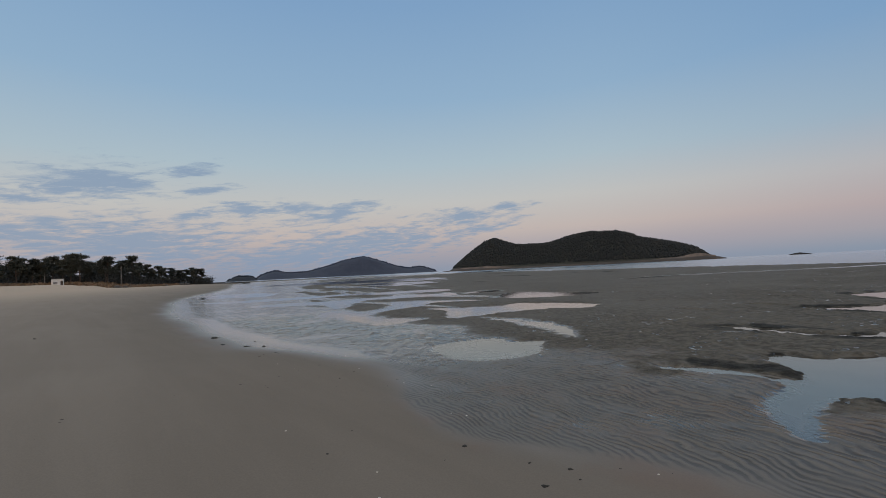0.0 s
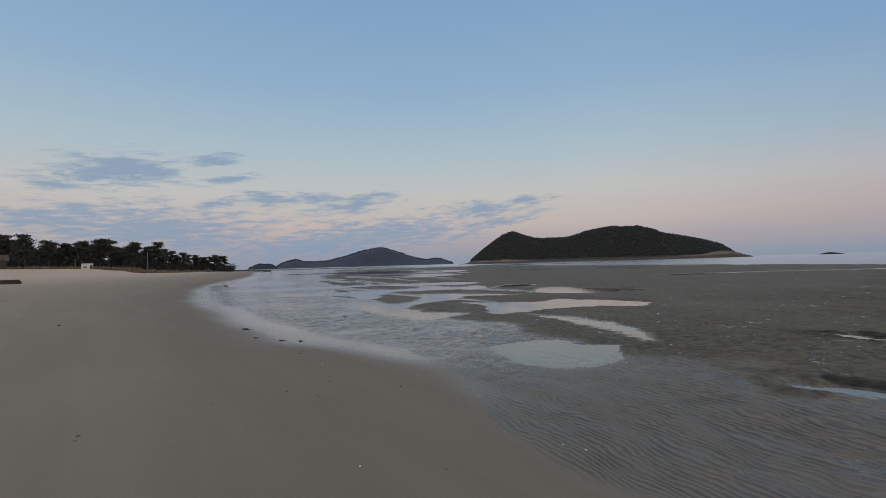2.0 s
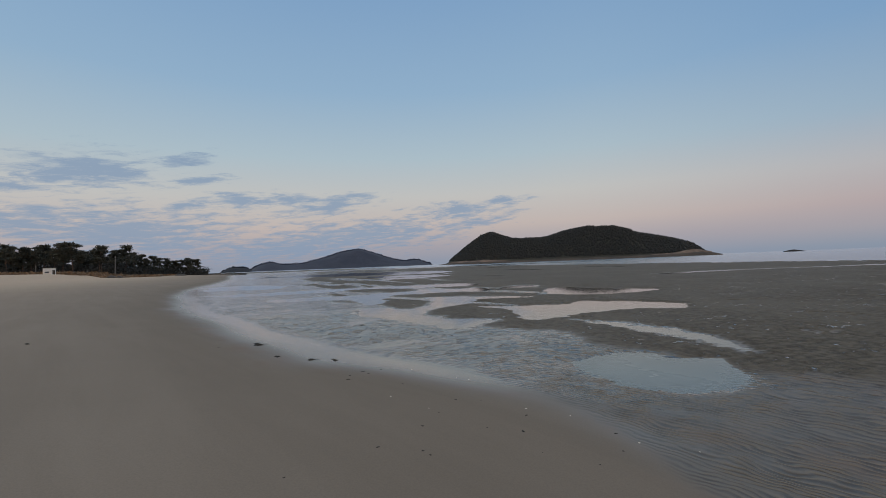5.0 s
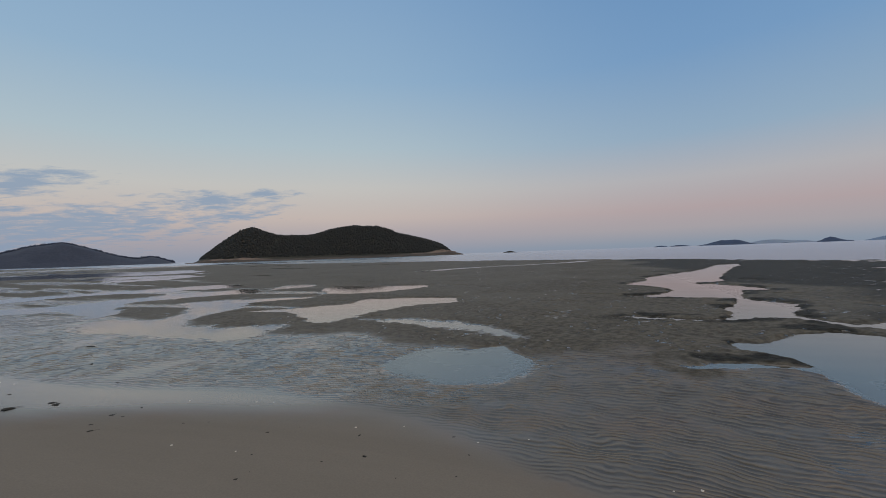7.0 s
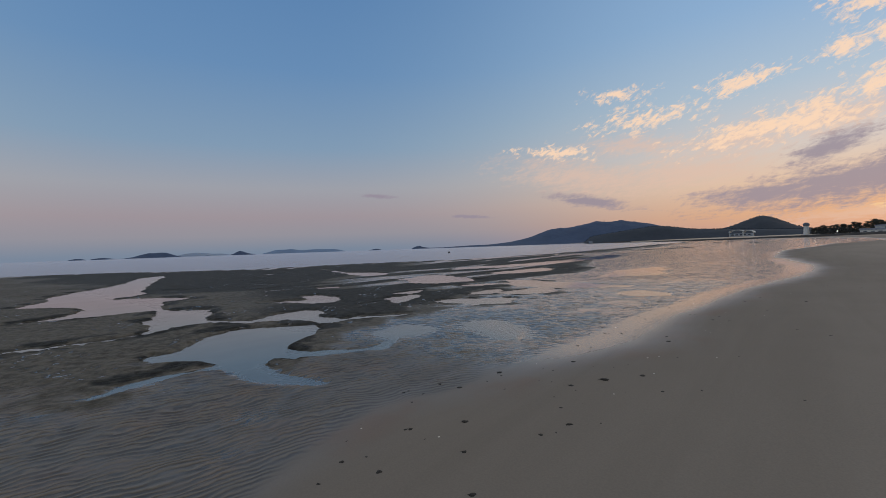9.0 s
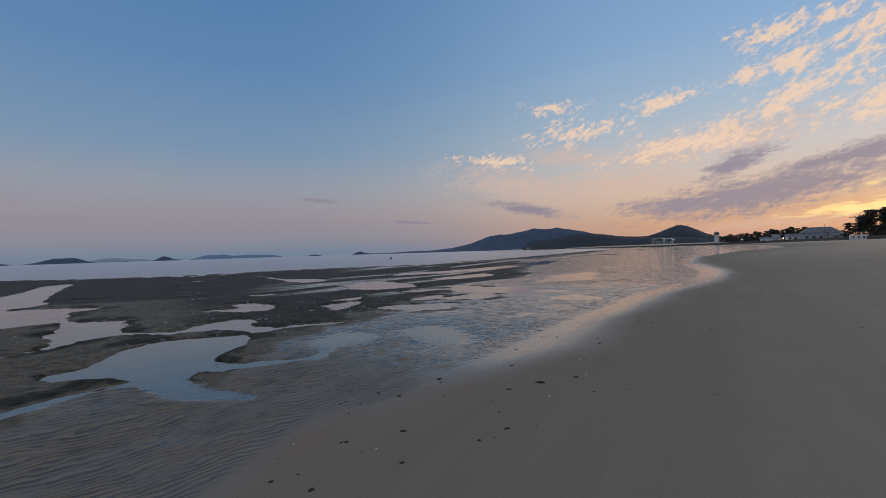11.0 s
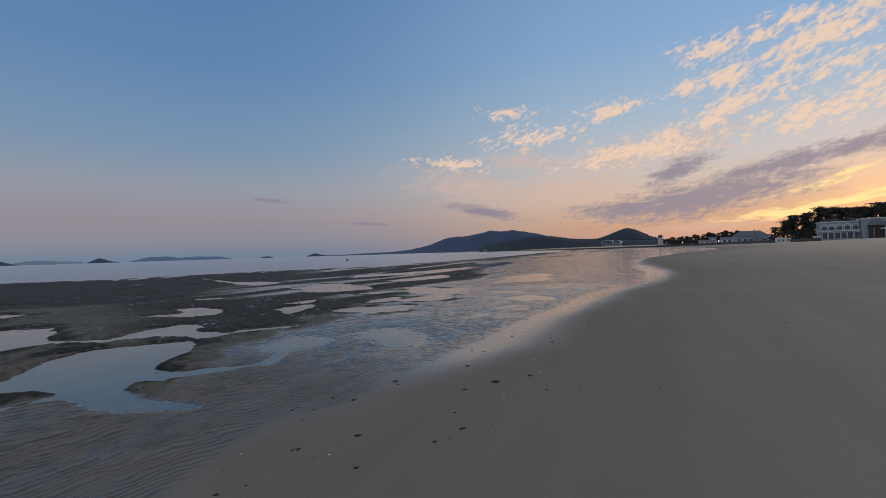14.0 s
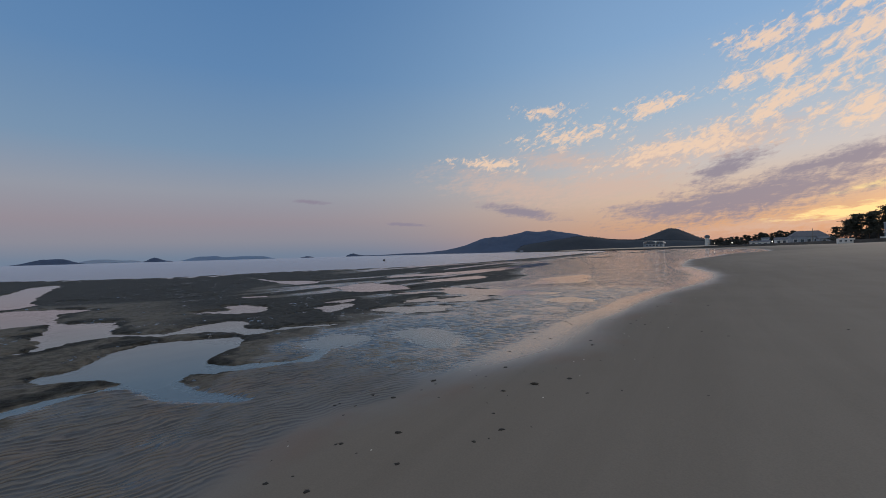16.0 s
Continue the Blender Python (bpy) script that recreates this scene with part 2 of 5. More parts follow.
    # ripple shading put into the colour: troughs darkened, crests lightened
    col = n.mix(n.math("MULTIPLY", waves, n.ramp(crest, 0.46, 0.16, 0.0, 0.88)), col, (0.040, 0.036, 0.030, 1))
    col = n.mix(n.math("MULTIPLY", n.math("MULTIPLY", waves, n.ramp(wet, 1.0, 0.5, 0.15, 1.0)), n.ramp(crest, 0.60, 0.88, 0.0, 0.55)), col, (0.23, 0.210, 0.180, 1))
    blotch = n.noise(pos, 0.9, 5.0, 0.65)
    silt = n.mix(n.ramp(clods, 0.38, 0.62), (0.014, 0.0145, 0.0135, 1), (0.048, 0.048, 0.042, 1))
    pale = n.mix(n.ramp(clods, 0.36, 0.64), (0.072, 0.067, 0.056, 1), (0.165, 0.154, 0.132, 1))
    silt = n.mix(n.ramp(n.math("MULTIPLY_ADD", blotch, 0.5, n.ramp(mud, 0.9, 0.45)), 0.2, 0.85), silt, pale)
    silt = n.mix(n.math("MULTIPLY", n.ramp(n.noise(pos, 0.22, 4.0, 0.62, 0.4), 0.44, 0.66, 0.0, 0.55), n.ramp(mud, 0.95, 0.6)), silt, (0.165, 0.156, 0.135, 1))
    col = n.mix(n.ramp(mud, 0.1, 0.5), col, silt)
    col = n.mix(n.math("MULTIPLY", water, 0.35), col, (0.06, 0.055, 0.048, 1))
    col = n.mix(n.ramp(fine, 0.3, 0.72, 0.0, 0.3), col, n.mix(0.5, col, (0.05, 0.045, 0.04, 1)))
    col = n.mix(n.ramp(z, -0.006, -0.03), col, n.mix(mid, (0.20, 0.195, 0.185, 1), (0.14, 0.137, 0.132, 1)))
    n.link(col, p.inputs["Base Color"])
    # gloss
    sheen = n.math("MULTIPLY", wet, n.ramp(wash, 0.25, 0.7, 0.80, 1.0))
    rough = n.math("MULTIPLY_ADD", n.ramp(relief, 0.0, 0.003), -0.06, n.ramp(sheen, 0.02, 0.80, 0.85, 0.12))
    rough = n.math("MULTIPLY_ADD", n.math("MULTIPLY", waves, n.ramp(crest, 0.4, 0.9)), 0.12, rough)
    rough = n.math("MULTIPLY_ADD", n.ramp(mud, 0.1, 0.47), n.math("SUBTRACT", 0.78, rough), rough)
    rough = n.math("MULTIPLY_ADD", water, n.math("SUBTRACT", 0.07, rough), rough, clamp=True)
    n.link(rough, p.inputs["Roughness"])
    spec = n.math("MULTIPLY", n.ramp(mud, 0.1, 0.47, 1.0, 0.22), n.ramp(sheen, 0.02, 0.85, 0.10, 0.95))
    spec = n.math("MULTIPLY_ADD", water, n.math("SUBTRACT", 0.85, spec), spec, clamp=True)
    n.link(spec, p.inputs["Specular IOR Level"])
    p.inputs["IOR"].default_value = 1.6
    # relief in metres, level where water stands
    relief_h = n.math("MULTIPLY", n.math("MULTIPLY", crest, relief), strong)
    grit = n.math("MULTIPLY_ADD", fine, 0.0006, n.math("MULTIPLY", n.math("MULTIPLY", clods, n.ramp(mud, 0.1, 0.6)), 0.030))
    hgt = n.math("MULTIPLY", n.math("ADD", relief_h, grit), n.math("MULTIPLY_ADD", water, -0.7, 1.0))
    bumped(n, p, hgt, 1.0, 1.0)
    return m


def water_material(name, rough, strength, scale, tint):
    m, n, p, out = material(name)
    pos = n.add("ShaderNodeNewGeometry").outputs["Position"]
    n.tree.nodes.remove(p)
    clear = n.add("ShaderNodeBsdfTransparent")
    clear.inputs[0].default_value = (0.82, 0.86, 0.88, 1)
    gloss = n.add("ShaderNodeBsdfGlossy")
    gloss.inputs["Roughness"].default_value = rough
    gloss.inputs[0].default_value = (*tint, 1)
    wave = n.noise(n.scaled(pos, (1.0, 1.0, 1.0)), scale, 4.0)
    b = n.add("ShaderNodeBump")
    b.inputs["Strength"].default_value, b.inputs["Distance"].default_value = strength, 0.02
    n.link(wave, b.inputs["Height"])
    n.link(b.outputs[0], gloss.inputs["Normal"])
    fr = n.add("ShaderNodeFresnel")
    fr.inputs[0].default_value = 2.3
    mixer = n.add("ShaderNodeMixShader")
    n.link(fr.outputs[0], mixer.inputs[0]), n.link(clear.outputs[0], mixer.inputs[1]), n.link(gloss.outputs[0], mixer.inputs[2])
    n.link(mixer.outputs[0], out.inputs[0])
    return m


SAND = sand_material()
WATER = water_material("pool_water", 0.05, 0.05, 1.4, (0.95, 0.95, 0.95))
SEA_WATER = water_material("sea_water", 0.17, 0.09, 0.6, (0.78, 0.84, 0.91))
NEEDLES = surface("pine_needles", (0.020, 0.024, 0.025), (0.038, 0.043, 0.041), 1.4, 0.75, 0.0, spread=0.5)
PINE = surface("pine_crown", (0.040, 0.044, 0.036), (0.088, 0.092, 0.068), 1.4, 0.75, 0.0, spread=0.5)
BARK = surface("bark", (0.05, 0.036, 0.028), (0.13, 0.09, 0.07), 6.0, 0.9, 0.6, 0.03)
WOODS = surface("wooded_hill", (0.035, 0.037, 0.033), (0.058, 0.06, 0.05), 0.03, 0.95, 0.5, 1.5)
ROCK = surface("shore_rock", (0.075, 0.058, 0.05), (0.30, 0.23, 0.19), 0.15, 0.9, 0.6, 0.4)
DARK_ROCK = surface("wet_rock", (0.045, 0.042, 0.04), (0.11, 0.10, 0.09), 0.4, 0.6, 0.6, 0.2)
STACK_ROCK = surface("black_rock", (0.010, 0.010, 0.012), (0.028, 0.027, 0.028), 0.4, 0.8, 0.6, 0.2)
# distant land: haze put into the base colours, bluer or paler farther off
HAZED_HILL = surface("distant_hill", (0.045, 0.075, 0.145), (0.06, 0.095, 0.18), 0.01, 1.0, 0.0)
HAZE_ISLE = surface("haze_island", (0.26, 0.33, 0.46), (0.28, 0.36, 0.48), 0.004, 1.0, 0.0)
HAZED_ISLE = surface("distant_island", (0.16, 0.24, 0.38), (0.18, 0.27, 0.42), 0.004, 1.0, 0.0)
HAZED_MID_HILL = surface("far_wooded_hill", (0.024, 0.034, 0.050), (0.036, 0.048, 0.068), 0.02, 1.0, 0.0)
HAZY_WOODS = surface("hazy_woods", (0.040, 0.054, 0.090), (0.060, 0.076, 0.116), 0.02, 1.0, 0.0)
DRY_GRASS = surface("dry_grass", (0.17, 0.11, 0.065), (0.30, 0.20, 0.125), 0.8, 0.95, 0.3, 0.02)
WEED = surface("seaweed", (0.008, 0.008, 0.007), (0.026, 0.022, 0.016), 30.0, 0.8, 0.5, 0.004)
SHELL = surface("shell", (0.60, 0.56, 0.50), (0.78, 0.75, 0.70), 60.0, 0.5, 0.2, 0.001)


# ---- the tidal flat: one sheet of sand, carved by pools, with the water standing at z = 0 ----
class Lattice:
    """Smooth 2D noise in numpy, about -1..1."""

    def __init__(self, seed):
        r = np.random.RandomState(seed)
        self.table = r.permutation(512)
        a = r.rand(512) * 2 * np.pi
        self.gx, self.gy = np.cos(a), np.sin(a)

    def dot(self, ix, iy, fx, fy):
        h = self.table[(self.table[ix & 511] + iy) & 511]
        return self.gx[h] * fx + self.gy[h] * fy

    def at(self, x, y):
        ix, iy = np.floor(x).astype(np.int64), np.floor(y).astype(np.int64)
        fx, fy = x - ix, y - iy
        u, v = fx * fx * fx * (fx * (fx * 6 - 15) + 10), fy * fy * fy * (fy * (fy * 6 - 15) + 10)
        a = self.dot(ix, iy, fx, fy) * (1 - u) + self.dot(ix + 1, iy, fx - 1, fy) * u
        b = self.dot(ix, iy + 1, fx, fy - 1) * (1 - u) + self.dot(ix + 1, iy + 1, fx - 1, fy - 1) * u
        return (a * (1 - v) + b * v) * 1.5

    def layers(self, x, y, octaves=4, fall=0.5):
        total, amp = 0.0, 1.0
        for k in range(octaves):
            total = total + amp * self.at(x * 2 ** k + 17.3 * k, y * 2 ** k - 9.1 * k)
            amp *= fall
        return total


NA, NB, NC = Lattice(3), Lattice(7), Lattice(11)


def step(a, b, v):
    t = np.clip((v - a) / (b - a), 0, 1)
    return t * t * (3 - 2 * t)


def rounded(points, per=8):
    """A Catmull-Rom line through plan points."""
    p = np.array([points[0], *points, points[-1]], float)
    out = []
    for k in range(1, len(p) - 2):
        for t in np.arange(per) / per:
            a, b, c, d = p[k - 1:k + 3]
            out.append(0.5 * (2 * b + (c - a) * t + (2 * a - 5 * b + 4 * c - d) * t * t + (3 * b - a - 3 * c + d) * t ** 3))
    return np.array([*out, p[-1]])


def inside_distance(x, y, poly):
    """Signed distance to a closed outline, positive inside."""
    best, odd = np.full(x.shape, 1e18), np.zeros(x.shape, bool)
    for (ax, ay), (bx, by) in zip(poly, np.roll(poly, -1, axis=0)):
        ux, uy = bx - ax, by - ay
        t = np.clip(((x - ax) * ux + (y - ay) * uy) / (ux * ux + uy * uy + 1e-12), 0, 1)
        best = np.minimum(best, (x - ax - t * ux) ** 2 + (y - ay - t * uy) ** 2)
        cross = (ay > y) != (by > y)
        with np.errstate(divide="ignore", invalid="ignore"):
            odd ^= cross & (x < (bx - ax) * (y - ay) / (by - ay + 1e-12) + ax)
    return np.sqrt(best) * np.where(odd, 1, -1)


# the waterline, from the south-eastern point past the camera to the north-western one; the sea lies on its right
SHORE = rounded([(4800, -1100), (1400, -690), (690, -400), (420, -300), (300, -265), (170, -195), (84, -112), (53.8, -62.6), (37.4, -38.1), (26.0, -25.0),
                 (18.3, -18.5), (14.3, -14.9), (12.0, -11.8), (10.6, -9.4), (8.8, -6.5), (7.2, -4.2), (5.5, -1.9), (4.1, -0.3), (3.1, 0.9), (2.2, 2.0),
                 (1.7, 2.9), (0.78, 3.42), (0.0, 3.85), (-0.5, 4.75), (-0.68, 5.75), (-1.0, 6.9), (-2.2, 8.3), (-3.7, 9.6), (-5.2, 11.3), (-8.2, 15.0), (-12.6, 20.6),
                 (-19, 31), (-25, 43), (-43, 86), (-70, 140), (-100, 208), (-118, 228), (-220, 250), (-4500, 600)], 4)
# the outer edge of the flat, where the sea begins
SEA_EDGE = rounded([(4800, -900), (1400, -600), (600, -350), (290, -215), (130, -85), (76.7, -38.5), (58, -19.2), (52, -9.3), (48, -1.7), (47.8, 4.3), (45.5, 9.6),
                    (42.5, 15.5), (43.8, 22.5), (45.6, 27.4), (47.8, 33), (48.5, 52), (45.5, 77), (31.7, 118), (9, 207), (-42, 307), (-145, 480), (-400, 620), (-4500, 1000)], 4)

LAND = np.concatenate([SHORE, [(-9000, 600), (-9000, -9000), (9000, -9000), (9000, -1100)]])
SEA = np.concatenate([SEA_EDGE, [(-9000, 1000), (-9000, 9000), (9000, 9000), (9000, -900)]])
POOLS = []


def pool(*points, depth=0.04, ragged=0.12, soft=0.2, weedy=True):
    """A hollow with water in it, by its outline in the plan; soft: half the width of its sloping rim; weedy: dark silt beside it."""
    POOLS.append((rounded([*points, points[0]], 3), depth, ragged, soft, weedy and soft < 0.25))


# channels and pools of the north-western flat
pool((-10.5, 53.1), (-4.9, 56.4), (-1.5, 58.3), (-4.7, 50.8), (-8.8, 49.2), ragged=0.8, soft=0.5)
pool((-23.8, 40.8), (-25.1, 45.6), (-20.4, 45.8), (-15.9, 37.5), (-21.3, 36.8), ragged=0.8, soft=0.5)
pool((-17.6, 29.6), (-15.0, 30.8), (-11.1, 32.4), (-9.2, 33.6), (-6.7, 33.7), (-4.0, 34.5), (-0.8, 34.7), (-0.1, 32.0), (-1.1, 30.1), (-3.9, 30.7), (-6.3, 30.8), (-8.5, 30.4), (-10.1, 29.1),
     (-14.8, 27.6), ragged=0.35, soft=0.3)
pool((-11.2, 24.2), (-8.1, 25.1), (-7.0, 25.1), (-6.4, 25.5), (-5.8, 26.7), (-4.6, 27.1), (-3.0, 28.2), (-1.2, 28.0), (-0.1, 28.7), (0.4, 25.9), (1.7, 28.8), (3.2, 28.9), (2.9, 26.7),
     (1.0, 26.2), (-0.5, 24.8), (-2.5, 24.8), (-4.0, 24.4), (-4.9, 24.0), (-5.0, 22.0), (-4.8, 19.8), (-5.4, 19.1), (-6.8, 22.4), (-10.2, 22.3), depth=0.02, ragged=0.3, soft=0.35)
pool((1.31, 20.51), (2.26, 21.54), (3.1, 24.6), (4.2, 26.1), (5.4, 23.9), (7.5, 22.2), (7.1, 21.0), (5.0, 20.2), (3.44, 20.14), (2.46, 20.92), ragged=0.3)
pool((5.22, 15.54), (4.43, 14.43), (3.35, 14.7), (2.47, 14.44), (1.51, 14.21), (0.85, 13.68), (0.3, 13.31), (-0.11, 13.33), (-0.29, 13.72), (-0.14, 14.74), (-0.32, 15.8), (-1.24, 17.03),
     (-0.3, 16.82), (0.73, 16.76), (1.89, 16.87), (2.64, 17.56), (3.7, 17.22), (4.68, 16.42), depth=0.03, ragged=0.25, soft=0.3)
pool((-4.87, 15.55), (-5.0, 16.66), (-4.78, 17.91), (-3.53, 16.91), (-3.28, 17.23), (-2.88, 18.43), (-2.65, 19.74), (-3.11, 21.83), (-1.58, 21.84), (-0.81, 21.31), (0.8, 20.75), (1.19, 20.01),
     (-0.16, 20.04), (-1.07, 19.71), (-1.55, 18.05), (-2.29, 17.36), (-2.59, 16.73), (-2.91, 15.72), (-2.83, 14.77), (-1.69, 13.77), (-0.87, 13.46), (-1.32, 12.89), (-1.71, 12.39), (-2.13, 12.36),
     (-2.71, 13.23), (-3.46, 14.1), (-4.28, 15.05), depth=0.018, ragged=0.22, soft=0.5)
pool((1.02, 12.88), (1.86, 12.37), (2.19, 11.27), (2.64, 10.56), (2.83, 10.1), (2.65, 9.4), (2.46, 8.76), (2.3, 9.31), (2.18, 9.88), (1.82, 10.62), (1.49, 11.58), depth=0.012, ragged=0.3, soft=0.45)
pool((-0.28, 8.42), (0.18, 8.82), (0.82, 9.07), (1.12, 8.51), (1.75, 8.43), (1.51, 7.86), (1.31, 7.32), (0.74, 7.03), (0.37, 7.01), (0.13, 7.14), (-0.1, 7.42), (-0.32, 7.95),
     depth=0.02, ragged=0.12, soft=0.3)
pool((-45, 92), (-30, 108), (-4.5, 101), (-3.7, 75), (-22, 78), ragged=2.0, soft=0.8)
pool((-13.9, 62.7), (-10.1, 67.6), (-3.5, 64.8), (-3.4, 57.5), (-9.9, 57.8), ragged=1.0, soft=0.6)
pool((15.8, 37.0), (23.3, 39.6), (35.4, 39.3), (42.9, 41.5), (44.0, 43.5), (34.0, 41.0), (22.5, 41.2), (15.0, 38.4), ragged=0.4, soft=0.3)
# the tidal creek and its basin, straight out
pool((5.45, 9.18), (5.98, 8.91), (6.36, 8.23), (6.71, 7.69), (7.31, 7.57), (8.01, 7.72), (8.4, 8.27), (9.87, 8.54), (10.69, 9.03), (10.5, 9.69), (9.36, 11.7), (10.61, 11.35), (12.59, 12.28),
     (13.5, 14.8), (15.7, 15.2), (17.8, 16.6), (25.3, 18.1), (31.8, 20.6), (35.1, 20.4), (25.8, 16.7), (19.6, 14.1), (16.6, 12.5), (15.3, 13.2), (15.2, 11.3), (14.06, 9.65), (13.12, 10.16),
     (11.79, 9.7), (10.79, 8.93), (8.91, 8.2), (7.47, 7.64), (7.16, 7.39), (6.3, 7.9), ragged=0.2)
pool((13.12, 10.16), (11.79, 9.7), (10.79, 8.93), (10.58, 7.79), (9.41, 7.28), (8.68, 7.08), (8.3, 6.8), (8.2, 6.58), (7.93, 5.82), (8.61, 5.5), (9.1, 5.06), (9.2, 4.6), (8.57, 4.27), (8.26, 4.45),
     (7.61, 3.81), (7.76, 3.27), (7.73, 2.33), (7.47, 2.46), (7.33, 3.57), (6.95, 4.09), (7.46, 4.32), (7.69, 4.87), (7.75, 5.48), (7.62, 5.82), (7.9, 6.47), (7.78, 7.0), (7.16, 7.39), (7.47, 7.64),
     (8.91, 8.2), ragged=0.13)
pool((4.45, 10.46), (5.43, 11.19), (5.21, 10.38), (5.02, 9.68), (4.33, 9.87), depth=0.008, ragged=0.9, soft=0.5)
pool((4.8, 6.35), (4.94, 6.18), (5.13, 5.96), (5.62, 6.05), (6.21, 6.0), (6.8, 5.82), (6.9, 5.51), (6.95, 5.08), (6.93, 4.61), (6.75, 4.15), (5.88, 4.1), (5.44, 4.26), (5.08, 4.32), (4.7, 4.26),
     (4.14, 4.05), (4.08, 4.09), (4.21, 4.38), (3.92, 4.44), (3.6, 4.72), (4.02, 5.07), (4.21, 5.28), (4.34, 5.68), (4.42, 6.15), ragged=0.1, soft=0.13)
pool((4.7, 4.26), (4.43, 3.96), (4.42, 3.53), (4.37, 3.01), (4.95, 2.61), (4.33, 2.78), (4.27, 3.08), (4.18, 3.5), (4.13, 3.9), (4.14, 4.1), ragged=0.06, soft=0.1, weedy=False)
pool((4.21, 4.38), (3.92, 4.44), (3.64, 4.33), (3.27, 4.08), (3.07, 3.82), (2.76, 3.47), (2.76, 3.7), (2.92, 4.0), (3.01, 4.27), (3.16, 4.45), (3.6, 4.72), (4.09, 4.8), depth=0.02, ragged=0.06, soft=0.14)
pool((3.81, 4.9), (3.74, 5.04), (3.63, 5.26), (3.44, 5.41), (3.1, 5.72), (2.75, 5.95), (3.3, 5.85), (3.53, 5.69), (3.63, 5.5), (3.78, 5.32), (3.92, 5.07), depth=0.015, ragged=0.1, soft=0.14)
# pools of the south-eastern flat
pool((11.51, 6.58), (11.7, 5.87), (11.96, 5.2), (13.14, 5.65), (12.98, 4.9), (11.8, 4.27), (10.74, 4.3), (10.58, 4.83), (11.2, 5.6), ragged=0.15)
pool((16.49, 5.6), (16.61, 4.7), (15.76, 4.7), (15.7, 5.3))
pool((36.0, 8.2), (29.0, 5.5), (27.2, 3.6), (24.9, 2.5), (23.2, 3.2), (23.6, 4.2), (27.9, 5.7), ragged=0.3)
pool((18.83, 2.26), (20.06, 1.28), (21.38, 0.6), (20.86, -0.53), (17.38, -1.34), (15.81, -1.02), (15.79, 0.18), (16.05, 1.31), (18.32, 1.65), ragged=0.25)
pool((10.99, 0.07), (11.82, -0.38), (12.19, -1.06), (11.6, -1.05), (11.0, -0.5))
pool((11.09, -0.87), (11.59, -1.9), (12.08, -2.81), (10.85, -2.63), (10.38, -2.16), (10.66, -1.21), ragged=0.15)
pool((9.69, 1.35), (10.09, 0.67), (9.79, -0.26), (9.53, -0.9), (8.8, -0.48), (8.67, 0.32), (9.28, 1.1), ragged=0.15)
pool((10.94, 2.91), (11.49, 2.34), (11.81, 1.82), (11.22, 1.69), (10.36, 1.99), (9.75, 2.46), (10.56, 2.52), ragged=0.15)
pool((12.56, 2.4), (13.17, 1.54), (12.28, 1.6), (12.0, 2.2))
pool((9.44, -4.04), (9.89, -4.83), (9.2, -5.21), (8.59, -4.98), (8.6, -4.21), depth=0.02, ragged=0.15, soft=0.3)
pool((5.73, 3.02), (6.1, 2.69), (6.3, 2.28), (5.8, 1.8), (5.23, 2.06), (5.04, 2.44), (5.04, 2.78), depth=0.012, ragged=0.12, soft=0.3)
pool((6.0, 1.35), (6.21, 0.86), (6.11, 0.42), (5.42, 0.28), (4.6, 0.34), (4.39, 0.61), (4.61, 1.03), (5.2, 1.19), depth=0.014, ragged=0.14, soft=0.4)
pool((14.46, -1.9), (14.29, -3.29), (13.77, -4.33), (12.51, -4.72), (11.21, -5.65), (11.22, -4.29), (11.65, -3.4), (12.74, -2.28), depth=0.02, ragged=0.25, soft=0.3)
pool((14.52, -0.3), (14.69, -1.6), (14.0, -1.3), (13.9, -0.5))
pool((16.26, -2.66), (15.26, -3.39), (14.13, -3.48), (14.4, -2.36), ragged=0.2)
pool((21.3, -2.5), (22.3, -4.1), (24.3, -7.4), (21.4, -7.0), (19.8, -4.0), ragged=0.3)
pool((26.1, -1.8), (27.5, -8.2), (37.8, -20.3), (45.2, -24.2), (32.2, -9.9), (29.5, -3.2), ragged=0.6)
pool((15.6, -7.0), (18.5, -9.5), (20.0, -12.5), (17.5, -11.0), (15.0, -8.8), depth=0.015, ragged=0.5, soft=0.5)

# the ripples run round this point of the beach
RIPPLE_HUB = (-7.7, -0.4)


